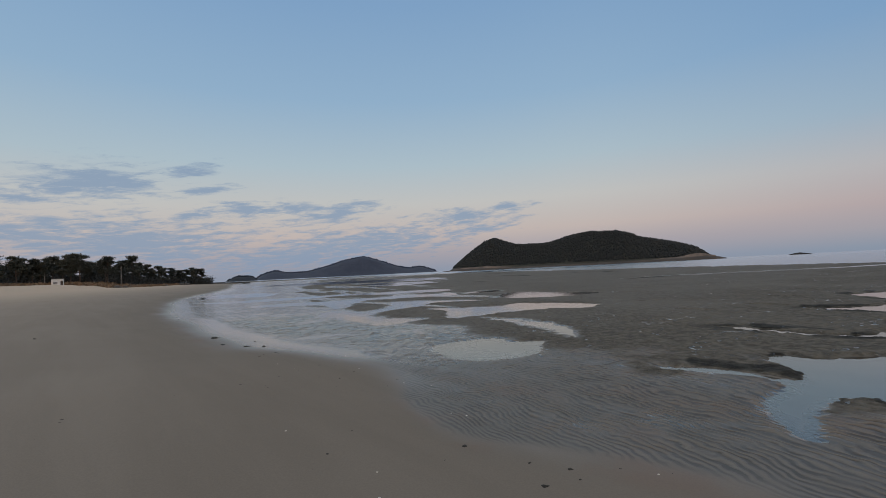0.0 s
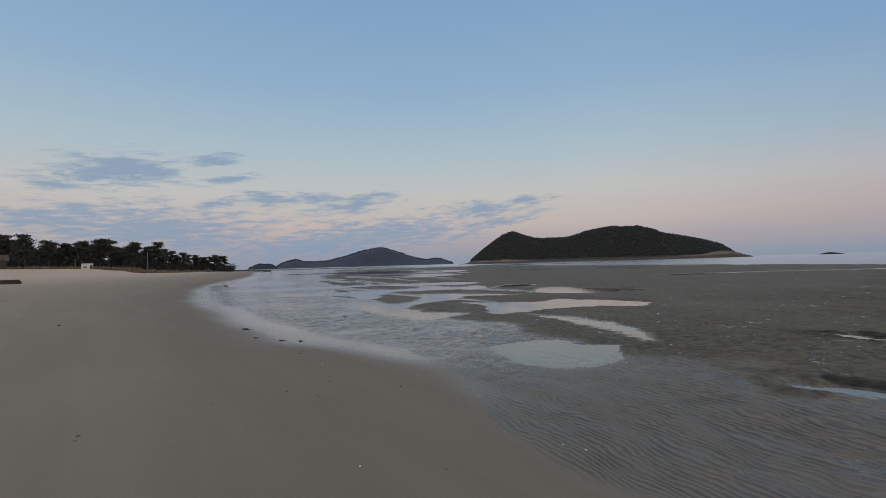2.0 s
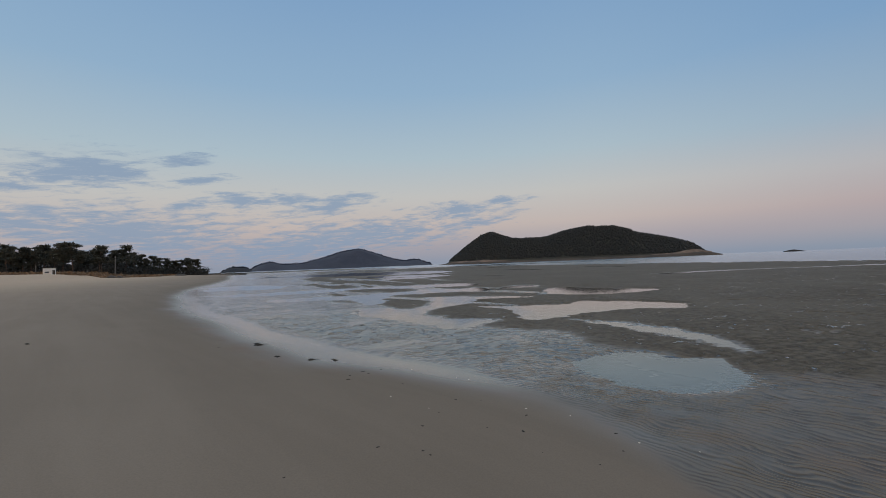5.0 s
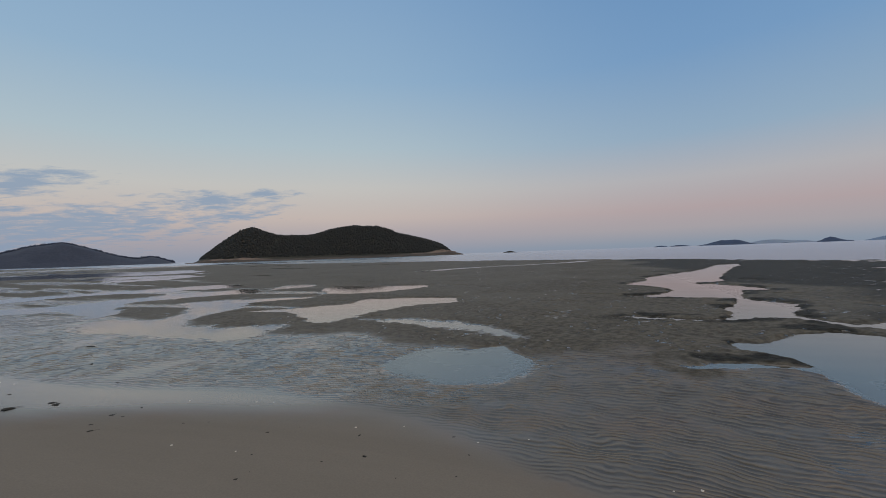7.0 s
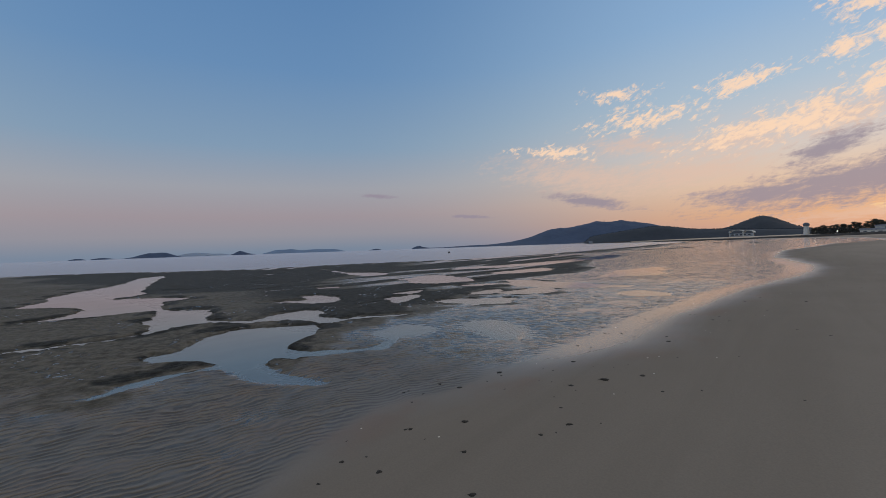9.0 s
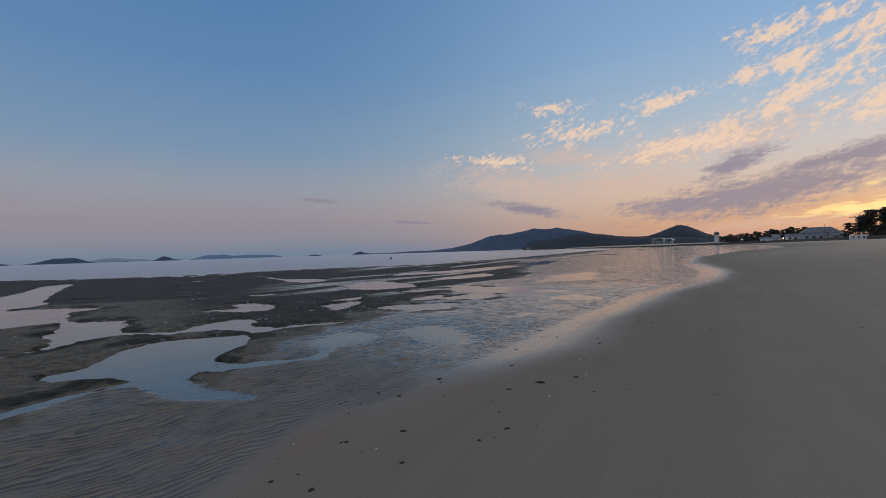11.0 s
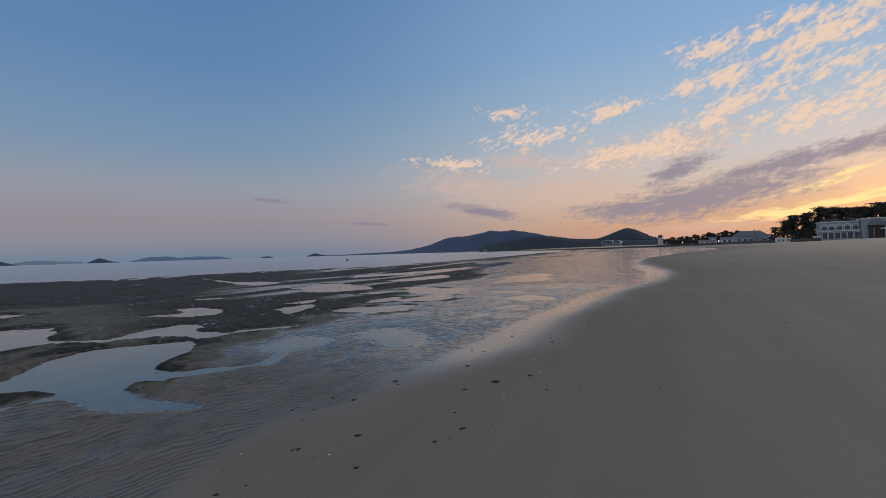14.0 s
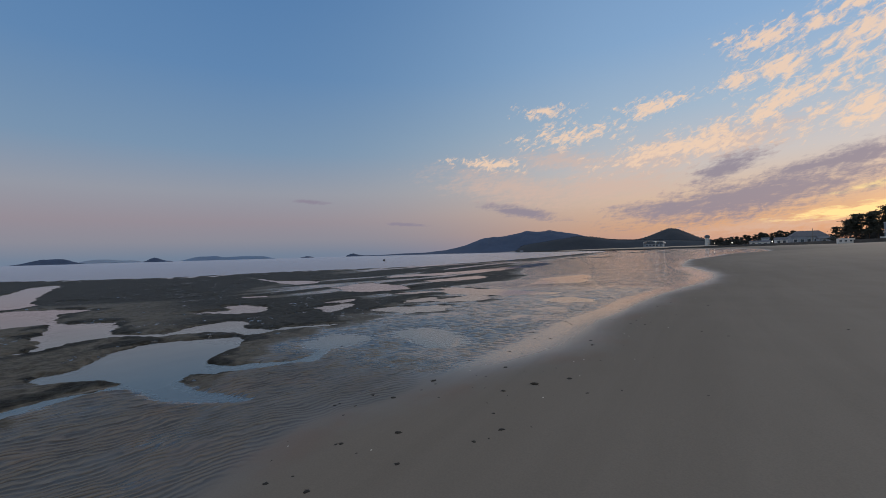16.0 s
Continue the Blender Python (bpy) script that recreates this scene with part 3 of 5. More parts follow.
def lie_of_land(x, y):
    """At plan points: the height of the sand, how far it is silt, the level of water in its ripples, how wet it is, the ripples' phase and their height."""
    x, y = np.asarray(x, float), np.asarray(y, float)
    bend = NA.layers(x * 0.22, y * 0.22, 3)
    n = -inside_distance(x, y, LAND)
    sea = inside_distance(x, y, SEA)
    along = 0.68 * x - 0.73 * y
    far = np.hypot(x + 1.2, y - 1.5)
    nn = n + 0.25 * bend * step(0.5, 4, np.abs(n)) + 2.0 * NA.layers(x * 0.05, y * 0.05, 3) * step(18, 60, far)
    # beach above the waterline, with a dune bank along the north-western trees
    d = np.maximum(-nn, 0)
    z = 0.025 + 3.0 * (1 - np.exp(-d / 55)) + 0.01 * NB.layers(x * 0.5, y * 0.5, 3) * step(0, 3, d)
    z = z + 1.0 * step(27, 36, d + 3 * bend) * step(30, 60, y)
    # silt lies beyond the rippled margin
    reach = np.where(along < -4, 2.2 + 0.13 * np.maximum(-5 - along, 0), 2.5 + 0.26 * np.maximum(along - 0.8, 0)) + 0.7 * step(3.5, 0.0, np.abs(along + 3.5))
    border = nn + 0.6 * bend + 0.5 * NC.layers(x * 0.7, y * 0.7, 3) * step(0.5, 2.0, nn)
    silt = step(reach, reach * 1.25 + 0.5, border)
    streaks = NC.layers(nn * 0.45 + 7, along * 0.05, 3)
    silt = silt * (1 - 0.85 * step(0.05, 0.45, streaks) * step(9, 16, far) * np.maximum(step(-9, -15, along), step(5, 10, along)) * (1 - step(reach * 2.2 + 2, reach * 3 + 5, border)))
    low = 0.019 + 0.004 * NB.layers(x * 0.6, y * 0.6, 3)
    level = low + 0.020 * silt + 0.007 * silt * NC.layers(x * 1.3, y * 1.3, 3) - 0.006 * (1 - silt) * step(8, 14, far)
    # shallow swales lie along the shore far out, and puddles along the sea's edge
    swale = NC.layers(nn * 0.16 + 3, along * 0.03, 3)
    level = level - 0.06 * step(0.3, 0.7, swale) * step(14, 24, nn) * np.maximum(step(-26, -36, along), step(12, 22, along))
    level = level - 0.07 * step(0.05, 0.4, NB.layers(x * 0.35, y * 0.9, 3) + 0.12 * np.minimum(sea, 0) + 0.25) * step(-7, -2, sea)
    z = level + (z - level) * step(-0.8, 0.8, -nn)
    carve, beside = np.zeros_like(z), np.zeros_like(z)
    for line, depth, ragged, soft, weedy in POOLS:
        lo, hi = line.min(0) - 1.0 - ragged - soft, line.max(0) + 1.0 + ragged + soft
        k = (x > lo[0]) & (x < hi[0]) & (y > lo[1]) & (y < hi[1])
        if not k.any():
            continue
        px, py = x[k], y[k]
        q = inside_distance(px, py, line) + ragged * (0.7 * NB.layers(px * 0.9 / max(ragged * 4, 0.5), py * 0.9 / max(ragged * 4, 0.5), 3) + 0.4 * NC.layers(px * 3, py * 3, 3) + 0.4 * NB.layers(px * 7, py * 7, 2))
        t = step(-soft, soft, q + 0.25 * soft)
        z[k] = z[k] * (1 - t) + np.minimum(z[k], -depth) * t
        carve[k] = np.maximum(carve[k], t)
        if weedy:
            beside[k] = np.maximum(beside[k], step(-0.9, -0.1, q))
    # ripple marks: wavelength grows seaward
    hub = np.hypot(x - RIPPLE_HUB[0], y - RIPPLE_HUB[1]) + 0.11 * NA.layers(x * 0.8, y * 0.8, 3) + 0.03 * NB.layers(x * 2.6, y * 2.6, 2)
    out = np.linspace(-3, 60, 1261)
    length = np.interp(out, [-2, 0.4, 2, 4, 7.5, 12, 30], [0.042, 0.058, 0.082, 0.14, 0.27, 0.36, 0.5])
    wave = np.interp(hub - 8.6, out, length)
    phase = np.interp(hub - 8.6, out, np.cumsum(0.05 / length))
    calm = step(-0.55, 0.15, NC.layers(x * 0.55 + 5, y * 0.55, 3) + 0.3)
    zone = step(-0.15, 0.45, n + 0.2 * bend) * (1 - 0.75 * silt) * (0.25 + 0.75 * calm) * (1 - 0.55 * step(30, 80, far))
    relief = np.clip(0.16 * wave, 0, 0.026) * zone * (1 - step(0.75, 1.0, carve))
    crest = 1 - np.abs(np.sin(np.pi * phase)) ** 1.25
    z = z + (0.5 * (crest - 0.4) * relief) * (1 - step(15, 18, far))
    # clods of the silt and small puddles between them
    z = z + 0.012 * silt * (1 - carve) * NB.layers(x * 4.0, y * 4.0, 3) * (1 - step(12, 25, far))
    z = z - 0.06 * silt * step(0.66, 0.8, NC.layers(nn * 0.9 + 2, along * 0.35, 3)) * step(9, 14, far) * (1 - step(40, 60, far))
    z = np.where(sea > 0, np.maximum(-3.0, np.minimum(z, 0.02) - 0.03 * np.maximum(sea - 0.5, 0)), z)
    # water in the troughs: most along both ends of the margin
    ends = np.maximum(step(-5.5, -8.5, along), step(0.8, 4.0, along))
    film = (0.05 + 0.55 * ends + 0.10 * NA.layers(x * 0.9, y * 0.9, 3)) * step(-0.1, 0.6, n) * (1 - silt) + 0.45 * step(0.05, 0.5, carve) * (1 - step(0.9, 1.0, carve)) * (1 - silt)
    left = step(-4, -8, along)
    drain = left * NC.layers((0.8 * x + 0.6 * y) * 0.5, (-0.6 * x + 0.8 * y) * 2.6, 3) + (1 - left) * NC.layers((0.3 * x - 0.95 * y) * 0.7, (0.95 * x + 0.3 * y) * 2.8, 3)
    film = film + 1.25 * ends * np.clip(drain, -0.42, 0.9) * step(0.1, 0.9, n) * (1 - silt)
    width = np.clip(0.3 + 0.34 * np.abs(along + 3.4), 0.3, 2.3) + 0.02 * np.maximum(far - 8, 0)
    wet = step(-1.0, 0.15, (n + 0.25 * bend * step(0, 1.5, np.abs(n))) / width)
    stray = along + 3.5 * NA.layers(x * 0.11, y * 0.11, 3)
    mats = beside * step(-0.35, 0.25, NB.layers(x * 0.8, y * 0.8, 3)) * step(-6, -1, along)
    silt = np.maximum(silt, 0.9 * mats * step(1.2, 2.2, nn))
    mud = silt * (1 - step(0.3, 0.8, carve)) * (0.45 + 0.04 * step(-14, -3, stray) + 0.51 * np.maximum(step(-2, 6, stray), mats))
    wet = wet * (0.42 + 0.58 * np.maximum(step(-3.0, -9.0, along + 1.5 * bend), step(0.0, 3.0, along)))
    return z, np.clip(mud, 0, 1), np.clip(film, 0, 1), wet, phase, relief


def ground_at(x, y):
    return float(lie_of_land(np.array([x]), np.array([y]))[0][0])


def ground_mesh():
    ang = np.radians(np.concatenate([np.arange(-62, -36, 0.5), np.arange(-36, 14, 0.2), np.arange(14, 128, 0.165), np.arange(128, 178, 0.4), np.arange(180, 298, 4.0)]))
    rad = [0.0, 0.4]
    while rad[-1] < 2.4:
        rad.append(rad[-1] + 0.1)
    while rad[-1] < 8.5:
        rad.append(rad[-1] + 0.02)
    while rad[-1] < 17:
        rad.append(rad[-1] + 0.034)
    while rad[-1] < 30:
        rad.append(rad[-1] * 1.0065)
    while rad[-1] < 70:
        rad.append(rad[-1] * 1.012)
    while rad[-1] < 4900:
        rad.append(rad[-1] * 1.035)
    rad = np.array(rad[1:])
    A, Rr = np.meshgrid(ang, rad)
    x, y = (-1.2 + np.sin(A) * Rr).ravel(), (1.5 + np.cos(A) * Rr).ravel()
    z, *fields = lie_of_land(x, y)
    na, nr = len(ang), len(rad)
    i = np.arange(nr - 1)[:, None] * na
    j = np.arange(na)[None, :]
    k = (j + 1) % na
    quads = np.stack([i + j, i + na + j, i + na + k, i + k], -1).reshape(-1, 4)[:, ::-1]
    verts = np.stack([x, y, z], 1)
    hub = list(range(na))[::-1]
    me = bpy.data.meshes.new("ground")
    me.vertices.add(len(verts))
    me.vertices.foreach_set("co", verts.ravel())
    loops = np.concatenate([quads.ravel(), np.array(hub)])
    me.loops.add(len(loops))
    me.loops.foreach_set("vertex_index", loops)
    me.polygons.add(len(quads) + 1)
    starts = np.concatenate([np.arange(len(quads)) * 4, [len(quads) * 4]])
    me.polygons.foreach_set("loop_start", starts)
    me.update(calc_edges=True)
    me.polygons.foreach_set("use_smooth", np.ones(len(quads) + 1, bool))
    for label, values in zip(("mud", "film", "wet", "phase", "relief"), fields):
        a = me.attributes.new(label, "FLOAT", "POINT")
        a.data.foreach_set("value", values)
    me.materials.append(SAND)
    me.validate()
    return me


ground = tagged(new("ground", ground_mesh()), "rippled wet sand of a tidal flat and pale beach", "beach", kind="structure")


def solid(name, bm, mat, smooth=False):
    """A linked mesh object from a bmesh."""
    me = bpy.data.meshes.new(name)
    bm.to_mesh(me)
    bm.free()
    if smooth:
        me.polygons.foreach_set("use_smooth", np.ones(len(me.polygons), bool))
    me.materials.append(mat)
    return new(name, me)


def from_arrays(name, verts, faces, mat, smooth=True):
    me = bpy.data.meshes.new(name)
    me.from_pydata(np.asarray(verts).tolist(), [], [list(map(int, f)) for f in faces])
    if smooth:
        me.polygons.foreach_set("use_smooth", np.ones(len(me.polygons), bool))
    me.materials.append(mat)
    me.update()
    return me


def part(name, bm, mat, parent, label="", smooth=False):
    ob = solid(name, bm, mat, smooth)
    ob.parent = parent
    return tagged(ob, label)


def part_arrays(name, verts, faces, mat, parent, label="", smooth=True):
    ob = new(name, from_arrays(name, verts, faces, mat, smooth))
    ob.parent = parent
    return tagged(ob, label)


def sheet(name, outline, mat, label, category):
    """A level sheet of water at z = 0 inside a plan outline."""
    bm = bmesh.new()
    vs = [bm.verts.new((x, y, 0)) for x, y in outline]
    face = bm.faces.new(vs)
    bm.normal_update()
    bmesh.ops.triangulate(bm, faces=[face])
    bm.normal_update()
    for f in bm.faces:
        if f.normal.z < 0:
            f.normal_flip()
    ob = tagged(solid(name, bm, mat), label, category, kind="structure")
    ob.visible_shadow = False
    return ob


sheet("water_pools", np.concatenate([SEA_EDGE, SHORE[::-1]]), WATER, "shallow still water in pools mirroring the dusk sky", "pool water")
sheet("water_sea", np.concatenate([SEA_EDGE, [(-4500, 4700), (4800, 4700)]]), SEA_WATER, "calm grey-blue sea below the dusk sky", "sea")


# ---- hills and islands ----
def place(az, dist, z=0.0):
    """A plan place by bearing (degrees clockwise from +y) and distance."""
    return (math.sin(radians(az)) * dist, math.cos(radians(az)) * dist, z)


def ridge(az0, az1, dist, skyline, depth, seed, base=0.0, rough=0.06, nu=160, nv=40, shift=0.5):
    """A hill between two bearings: heights along its skyline (bearing, elevation), falling off to both sides. Returns arrays and a height function."""
    a, e = np.array([s[0] for s in skyline]), np.array([s[1] for s in skyline])
    noise_at = Lattice(seed)
    U, V = np.meshgrid(np.linspace(az0, az1, nu), np.linspace(-1, 1, nv), indexing="ij")

    def height(u, v):
        crest = np.interp(u, a, e)
        c2 = (np.interp(u - 0.4, a, e) + np.interp(u + 0.4, a, e) + 2 * crest) / 4
        top = 1.5 + np.tan(np.radians(c2)) * dist
        edge = np.clip(1 - np.abs(v), 0, 1)
        fall = np.clip(edge * 1.25, 0, 1) ** 0.75
        fall = fall * fall * (3 - 2 * fall)
        bump = noise_at.layers(u * dist * 0.0174 / 60, v * depth / 60, 4)
        return base - 1.5 + (top - base + 1.5) * fall * (1 + rough * bump * (edge < 0.75))

    def spot(u, v):
        r = dist + v * depth
        return np.sin(np.radians(u)) * r, np.cos(np.radians(u)) * r

    X, Y = spot(U, V)
    Z = height(U, V)
    k = np.arange((nu - 1) * nv).reshape(nu - 1, nv)[:, :-1].ravel()
    faces = np.stack([k, k + nv, k + nv + 1, k + 1], 1)
    return np.stack([X.ravel(), Y.ravel(), Z.ravel()], 1), faces, height, spot


def clump_cloud(spots, size, rs, lift=0.35, squash=1.8):
    """Many small leafy tufts, joined: each a crumpled ball of a few faces."""
    bm = bmesh.new()
    bmesh.ops.create_icosphere(bm, subdivisions=1, radius=1)
    base = np.array([v.co[:] for v in bm.verts])
    tri = np.array([[v.index for v in f.verts] for f in bm.faces])
    bm.free()
    vs, fs = [], []
    for k, (x, y, z) in enumerate(spots):
        s = size * rs.uniform(0.6, 1.35)
        p = base * (1 + rs.uniform(-0.3, 0.3, (len(base), 1))) * (s, s, s * squash * rs.uniform(0.8, 1.4))
        vs.append(p + (x, y, z + s * lift))
        fs.append(tri + k * len(base))
    return np.concatenate(vs), np.concatenate(fs)


def island(name, label, mat, az0, az1, dist, skyline, depth, seed, trees=0, size=3.0, rock=None, category="island", **kw):
    root = tagged(new(name), label, category)
    v, f, height, spot = ridge(az0, az1, dist, skyline, depth, seed, **kw)
    part_arrays("hillside", v, f, mat, root)
    if trees:
        rs = np.random.RandomState(seed)
        u = rs.uniform(az0, az1, trees * 3)
        w = rs.uniform(-0.92, 0.35, trees * 3) if mat is WOODS else rs.uniform(-0.14, 0.1, trees * 3)
        z = height(u, w)
        x, y = spot(u, w)
        ok = np.where(z > 0.25 * z.max())[0][:trees] if dist > 2000 else np.where(z > (5.0 if mat is WOODS else 2.5))[0][:trees]
        tv, tf = clump_cloud(np.stack([x[ok], y[ok], z[ok]], 1), size, rs, 0.35, 1.2 if mat is WOODS else 1.5)
        tagged(part_arrays("forest", tv, tf, NEEDLES if mat is WOODS else mat, root, "dense dark pine wood", False), kind="stuff")
    return root


near_island = island("wooded_island", "pine-covered island with a pointed hill and rocky foot", WOODS, -0.2, 31.5, 700,
                     [(-0.2, -0.1), (0.6, 0.4), (1.9, 1.45), (3.0, 2.25), (4.9, 3.5), (6.1, 3.8), (7.5, 3.2), (9.3, 2.62), (11.5, 2.75), (13.3, 2.8), (15.2, 3.38), (17.3, 3.75), (19.3, 3.68), (21.3, 3.66),
                      (22.9, 3.25), (23.8, 2.75), (26.2, 2.25), (28.5, 1.65), (29.9, 1.1), (30.6, 0.5), (31.5, -0.1)], 95, 21, trees=13000, size=1.3, nu=220)
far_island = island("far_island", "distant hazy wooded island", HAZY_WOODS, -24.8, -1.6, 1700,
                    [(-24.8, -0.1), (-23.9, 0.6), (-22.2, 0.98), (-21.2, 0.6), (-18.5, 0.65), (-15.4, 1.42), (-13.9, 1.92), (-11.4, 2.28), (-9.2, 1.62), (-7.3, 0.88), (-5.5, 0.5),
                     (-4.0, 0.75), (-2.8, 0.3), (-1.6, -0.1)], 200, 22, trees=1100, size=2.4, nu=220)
islet = island("rocky_islet", "small rocky islet with a few pines", HAZED_MID_HILL, -28.0, -24.4, 1100,
               [(-28.0, -0.1), (-27.4, 0.2), (-26.7, 0.55), (-26.0, 0.4), (-25.2, 0.5), (-24.6, 0.1), (-24.4, -0.1)], 40, 23, trees=120, size=1.4, nu=50)
mast_hill = island("mast_hill", "long hill across the bay, blue with haze", HAZED_HILL, 97.5, 128, 2300,
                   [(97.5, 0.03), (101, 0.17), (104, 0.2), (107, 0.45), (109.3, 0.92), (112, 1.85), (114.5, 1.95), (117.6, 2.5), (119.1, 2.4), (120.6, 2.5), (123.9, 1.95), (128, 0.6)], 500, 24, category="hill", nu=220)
wood_hill = island("wooded_headland", "dark wooded headland behind the beach", HAZED_MID_HILL, 116.0, 142, 1000,
                   [(116.0, -0.1), (116.8, 0.7), (119, 1.0), (121.5, 1.35), (123.9, 1.65), (125.5, 1.6), (127.8, 1.15), (130.5, 1.0), (133, 0.9), (137, 0.7), (142, 0.3)], 130, 25, trees=700, size=0.9, category="hill", nu=180)
cone_hill = island("cone_hill", "pointed wooded hill behind the village", HAZED_MID_HILL, 128.5, 141, 1400,
                   [(128.5, 0.6), (130.6, 0.95), (132, 1.25), (133.3, 1.8), (134.6, 2.25), (135.4, 2.0), (136.5, 1.5), (137.5, 0.95), (139, 0.6), (141, 0.3)], 250, 26, trees=350, size=1.1, category="hill", nu=160)
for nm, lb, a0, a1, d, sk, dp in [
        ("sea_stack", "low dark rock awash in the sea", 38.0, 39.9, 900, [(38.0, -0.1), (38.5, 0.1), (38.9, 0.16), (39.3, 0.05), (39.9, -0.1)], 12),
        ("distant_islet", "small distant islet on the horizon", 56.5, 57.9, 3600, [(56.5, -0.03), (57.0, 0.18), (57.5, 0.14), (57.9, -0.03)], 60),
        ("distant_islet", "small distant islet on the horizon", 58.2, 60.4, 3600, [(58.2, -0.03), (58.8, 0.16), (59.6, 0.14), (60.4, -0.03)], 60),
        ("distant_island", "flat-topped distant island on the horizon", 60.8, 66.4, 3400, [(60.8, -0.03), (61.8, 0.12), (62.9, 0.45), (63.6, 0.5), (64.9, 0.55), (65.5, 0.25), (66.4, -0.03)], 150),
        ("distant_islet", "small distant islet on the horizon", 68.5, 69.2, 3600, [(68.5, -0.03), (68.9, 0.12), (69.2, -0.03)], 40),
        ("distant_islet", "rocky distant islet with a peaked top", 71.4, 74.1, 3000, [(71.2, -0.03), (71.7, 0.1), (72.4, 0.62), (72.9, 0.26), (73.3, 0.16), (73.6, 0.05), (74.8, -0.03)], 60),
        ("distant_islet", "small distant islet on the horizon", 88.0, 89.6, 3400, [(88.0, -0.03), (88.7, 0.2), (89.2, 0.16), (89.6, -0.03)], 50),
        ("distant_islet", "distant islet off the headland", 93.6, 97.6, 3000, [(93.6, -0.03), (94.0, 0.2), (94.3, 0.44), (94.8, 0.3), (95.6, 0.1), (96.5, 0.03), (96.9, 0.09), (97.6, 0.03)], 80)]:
    island(nm, lb, STACK_ROCK if nm == "sea_stack" else HAZED_HILL, a0, a1, d, sk, dp, 31, nu=60, nv=14, rough=0.3)
island("distant_island", "long hazy island low on the horizon", HAZED_ISLE, 74.8, 85.0, 4500,
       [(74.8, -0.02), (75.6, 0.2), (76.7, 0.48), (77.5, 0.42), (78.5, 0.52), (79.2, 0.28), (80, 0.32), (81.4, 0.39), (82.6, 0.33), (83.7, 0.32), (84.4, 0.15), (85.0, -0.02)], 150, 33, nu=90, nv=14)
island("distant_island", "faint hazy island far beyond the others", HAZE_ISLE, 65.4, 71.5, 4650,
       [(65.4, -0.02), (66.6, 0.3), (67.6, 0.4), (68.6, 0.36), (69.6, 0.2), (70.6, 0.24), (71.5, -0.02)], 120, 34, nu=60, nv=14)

# rocky foot and beach of the near island
FOOT = surface("island_beach", (0.045, 0.036, 0.031), (0.095, 0.075, 0.062), 0.05, 0.9, 0.4, 0.2)
v, f, _, _ = ridge(0.3, 8.6, 606, [(0.3, 0.0), (1.0, 0.22), (2.5, 0.28), (4, 0.24), (5.5, 0.27), (7, 0.2), (8.6, 0.05)], 14, 41, rough=0.5, nu=120, nv=10)
part_arrays("pale_rocks", v, f, ROCK, near_island, "pale wave-washed rock band")
v, f, _, _ = ridge(24.0, 31.6, 606, [(24.0, 0.05), (26, 0.22), (28, 0.3), (29.5, 0.42), (30.6, 0.5), (31.6, 0.2)], 14, 42, rough=0.5, nu=110, nv=10)
part_arrays("pale_rocks", v, f, ROCK, near_island, "pale wave-washed rock band")
v, f, _, _ = ridge(-1.2, 32.6, 590, [(-1.2, -0.12), (0.6, 0.05), (4, 0.05), (9, 0.06), (16, 0.08), (24, 0.1), (30.4, 0.24), (31.4, 0.2), (32.6, -0.12)], 24, 43, rough=0.25, nu=200, nv=12)
part_arrays("foreshore", v, f, FOOT, near_island, "brown stony foreshore")


# ---- trees ----
def tube(path, radii, sides=6):
    """A tapered tube along a path, as arrays."""
    path = np.asarray(path, float)
    vs, fs = [], []
    for k, (p, r) in enumerate(zip(path, radii)):
        d = path[min(k + 1, len(path) - 1)] - path[max(k - 1, 0)]
        d = d / (np.linalg.norm(d) + 1e-9)
        u = np.cross(d, (0.31, 0.95, 0.1))
        u = u / (np.linalg.norm(u) + 1e-9)
        w = np.cross(d, u)
        a = np.arange(sides) * 2 * np.pi / sides
        vs.append(p + r * (np.cos(a)[:, None] * u + np.sin(a)[:, None] * w))
    for k in range(len(path) - 1):
        for j in range(sides):
            a, b = k * sides + j, k * sides + (j + 1) % sides
            fs.append((a, b, b + sides, a + sides))
    fs.append(tuple(range(sides))[::-1])
    fs.append(tuple((len(path) - 1) * sides + j for j in range(sides)))
    return np.concatenate(vs), fs


def sprays(centres, spread, count, size, rs):
    """Needle sprays: many small pointed leaves round each centre, as arrays."""
    c = np.repeat(np.asarray(centres), count, axis=0)
    n = len(c)
    off = rs.normal(0, 1, (n, 3)) * np.asarray(spread)
    d = rs.normal(0, 1, (n, 3)) * (1, 1, 0.6) + (0, 0, 0.25)
    d /= np.linalg.norm(d, axis=1)[:, None]
    side = np.cross(d, rs.normal(0, 1, (n, 3)))
    side /= np.linalg.norm(side, axis=1)[:, None]
    s = size * rs.uniform(0.6, 1.4, (n, 1))
    p = c + off
    v = np.stack([p - side * s * 0.28, p + side * s * 0.28, p + d * s * 0.9 + side * s * 0.12, p + d * s], 1).reshape(-1, 3)
    k = np.arange(n) * 4
    return v, np.stack([k, k + 1, k + 2, k + 3], 1)


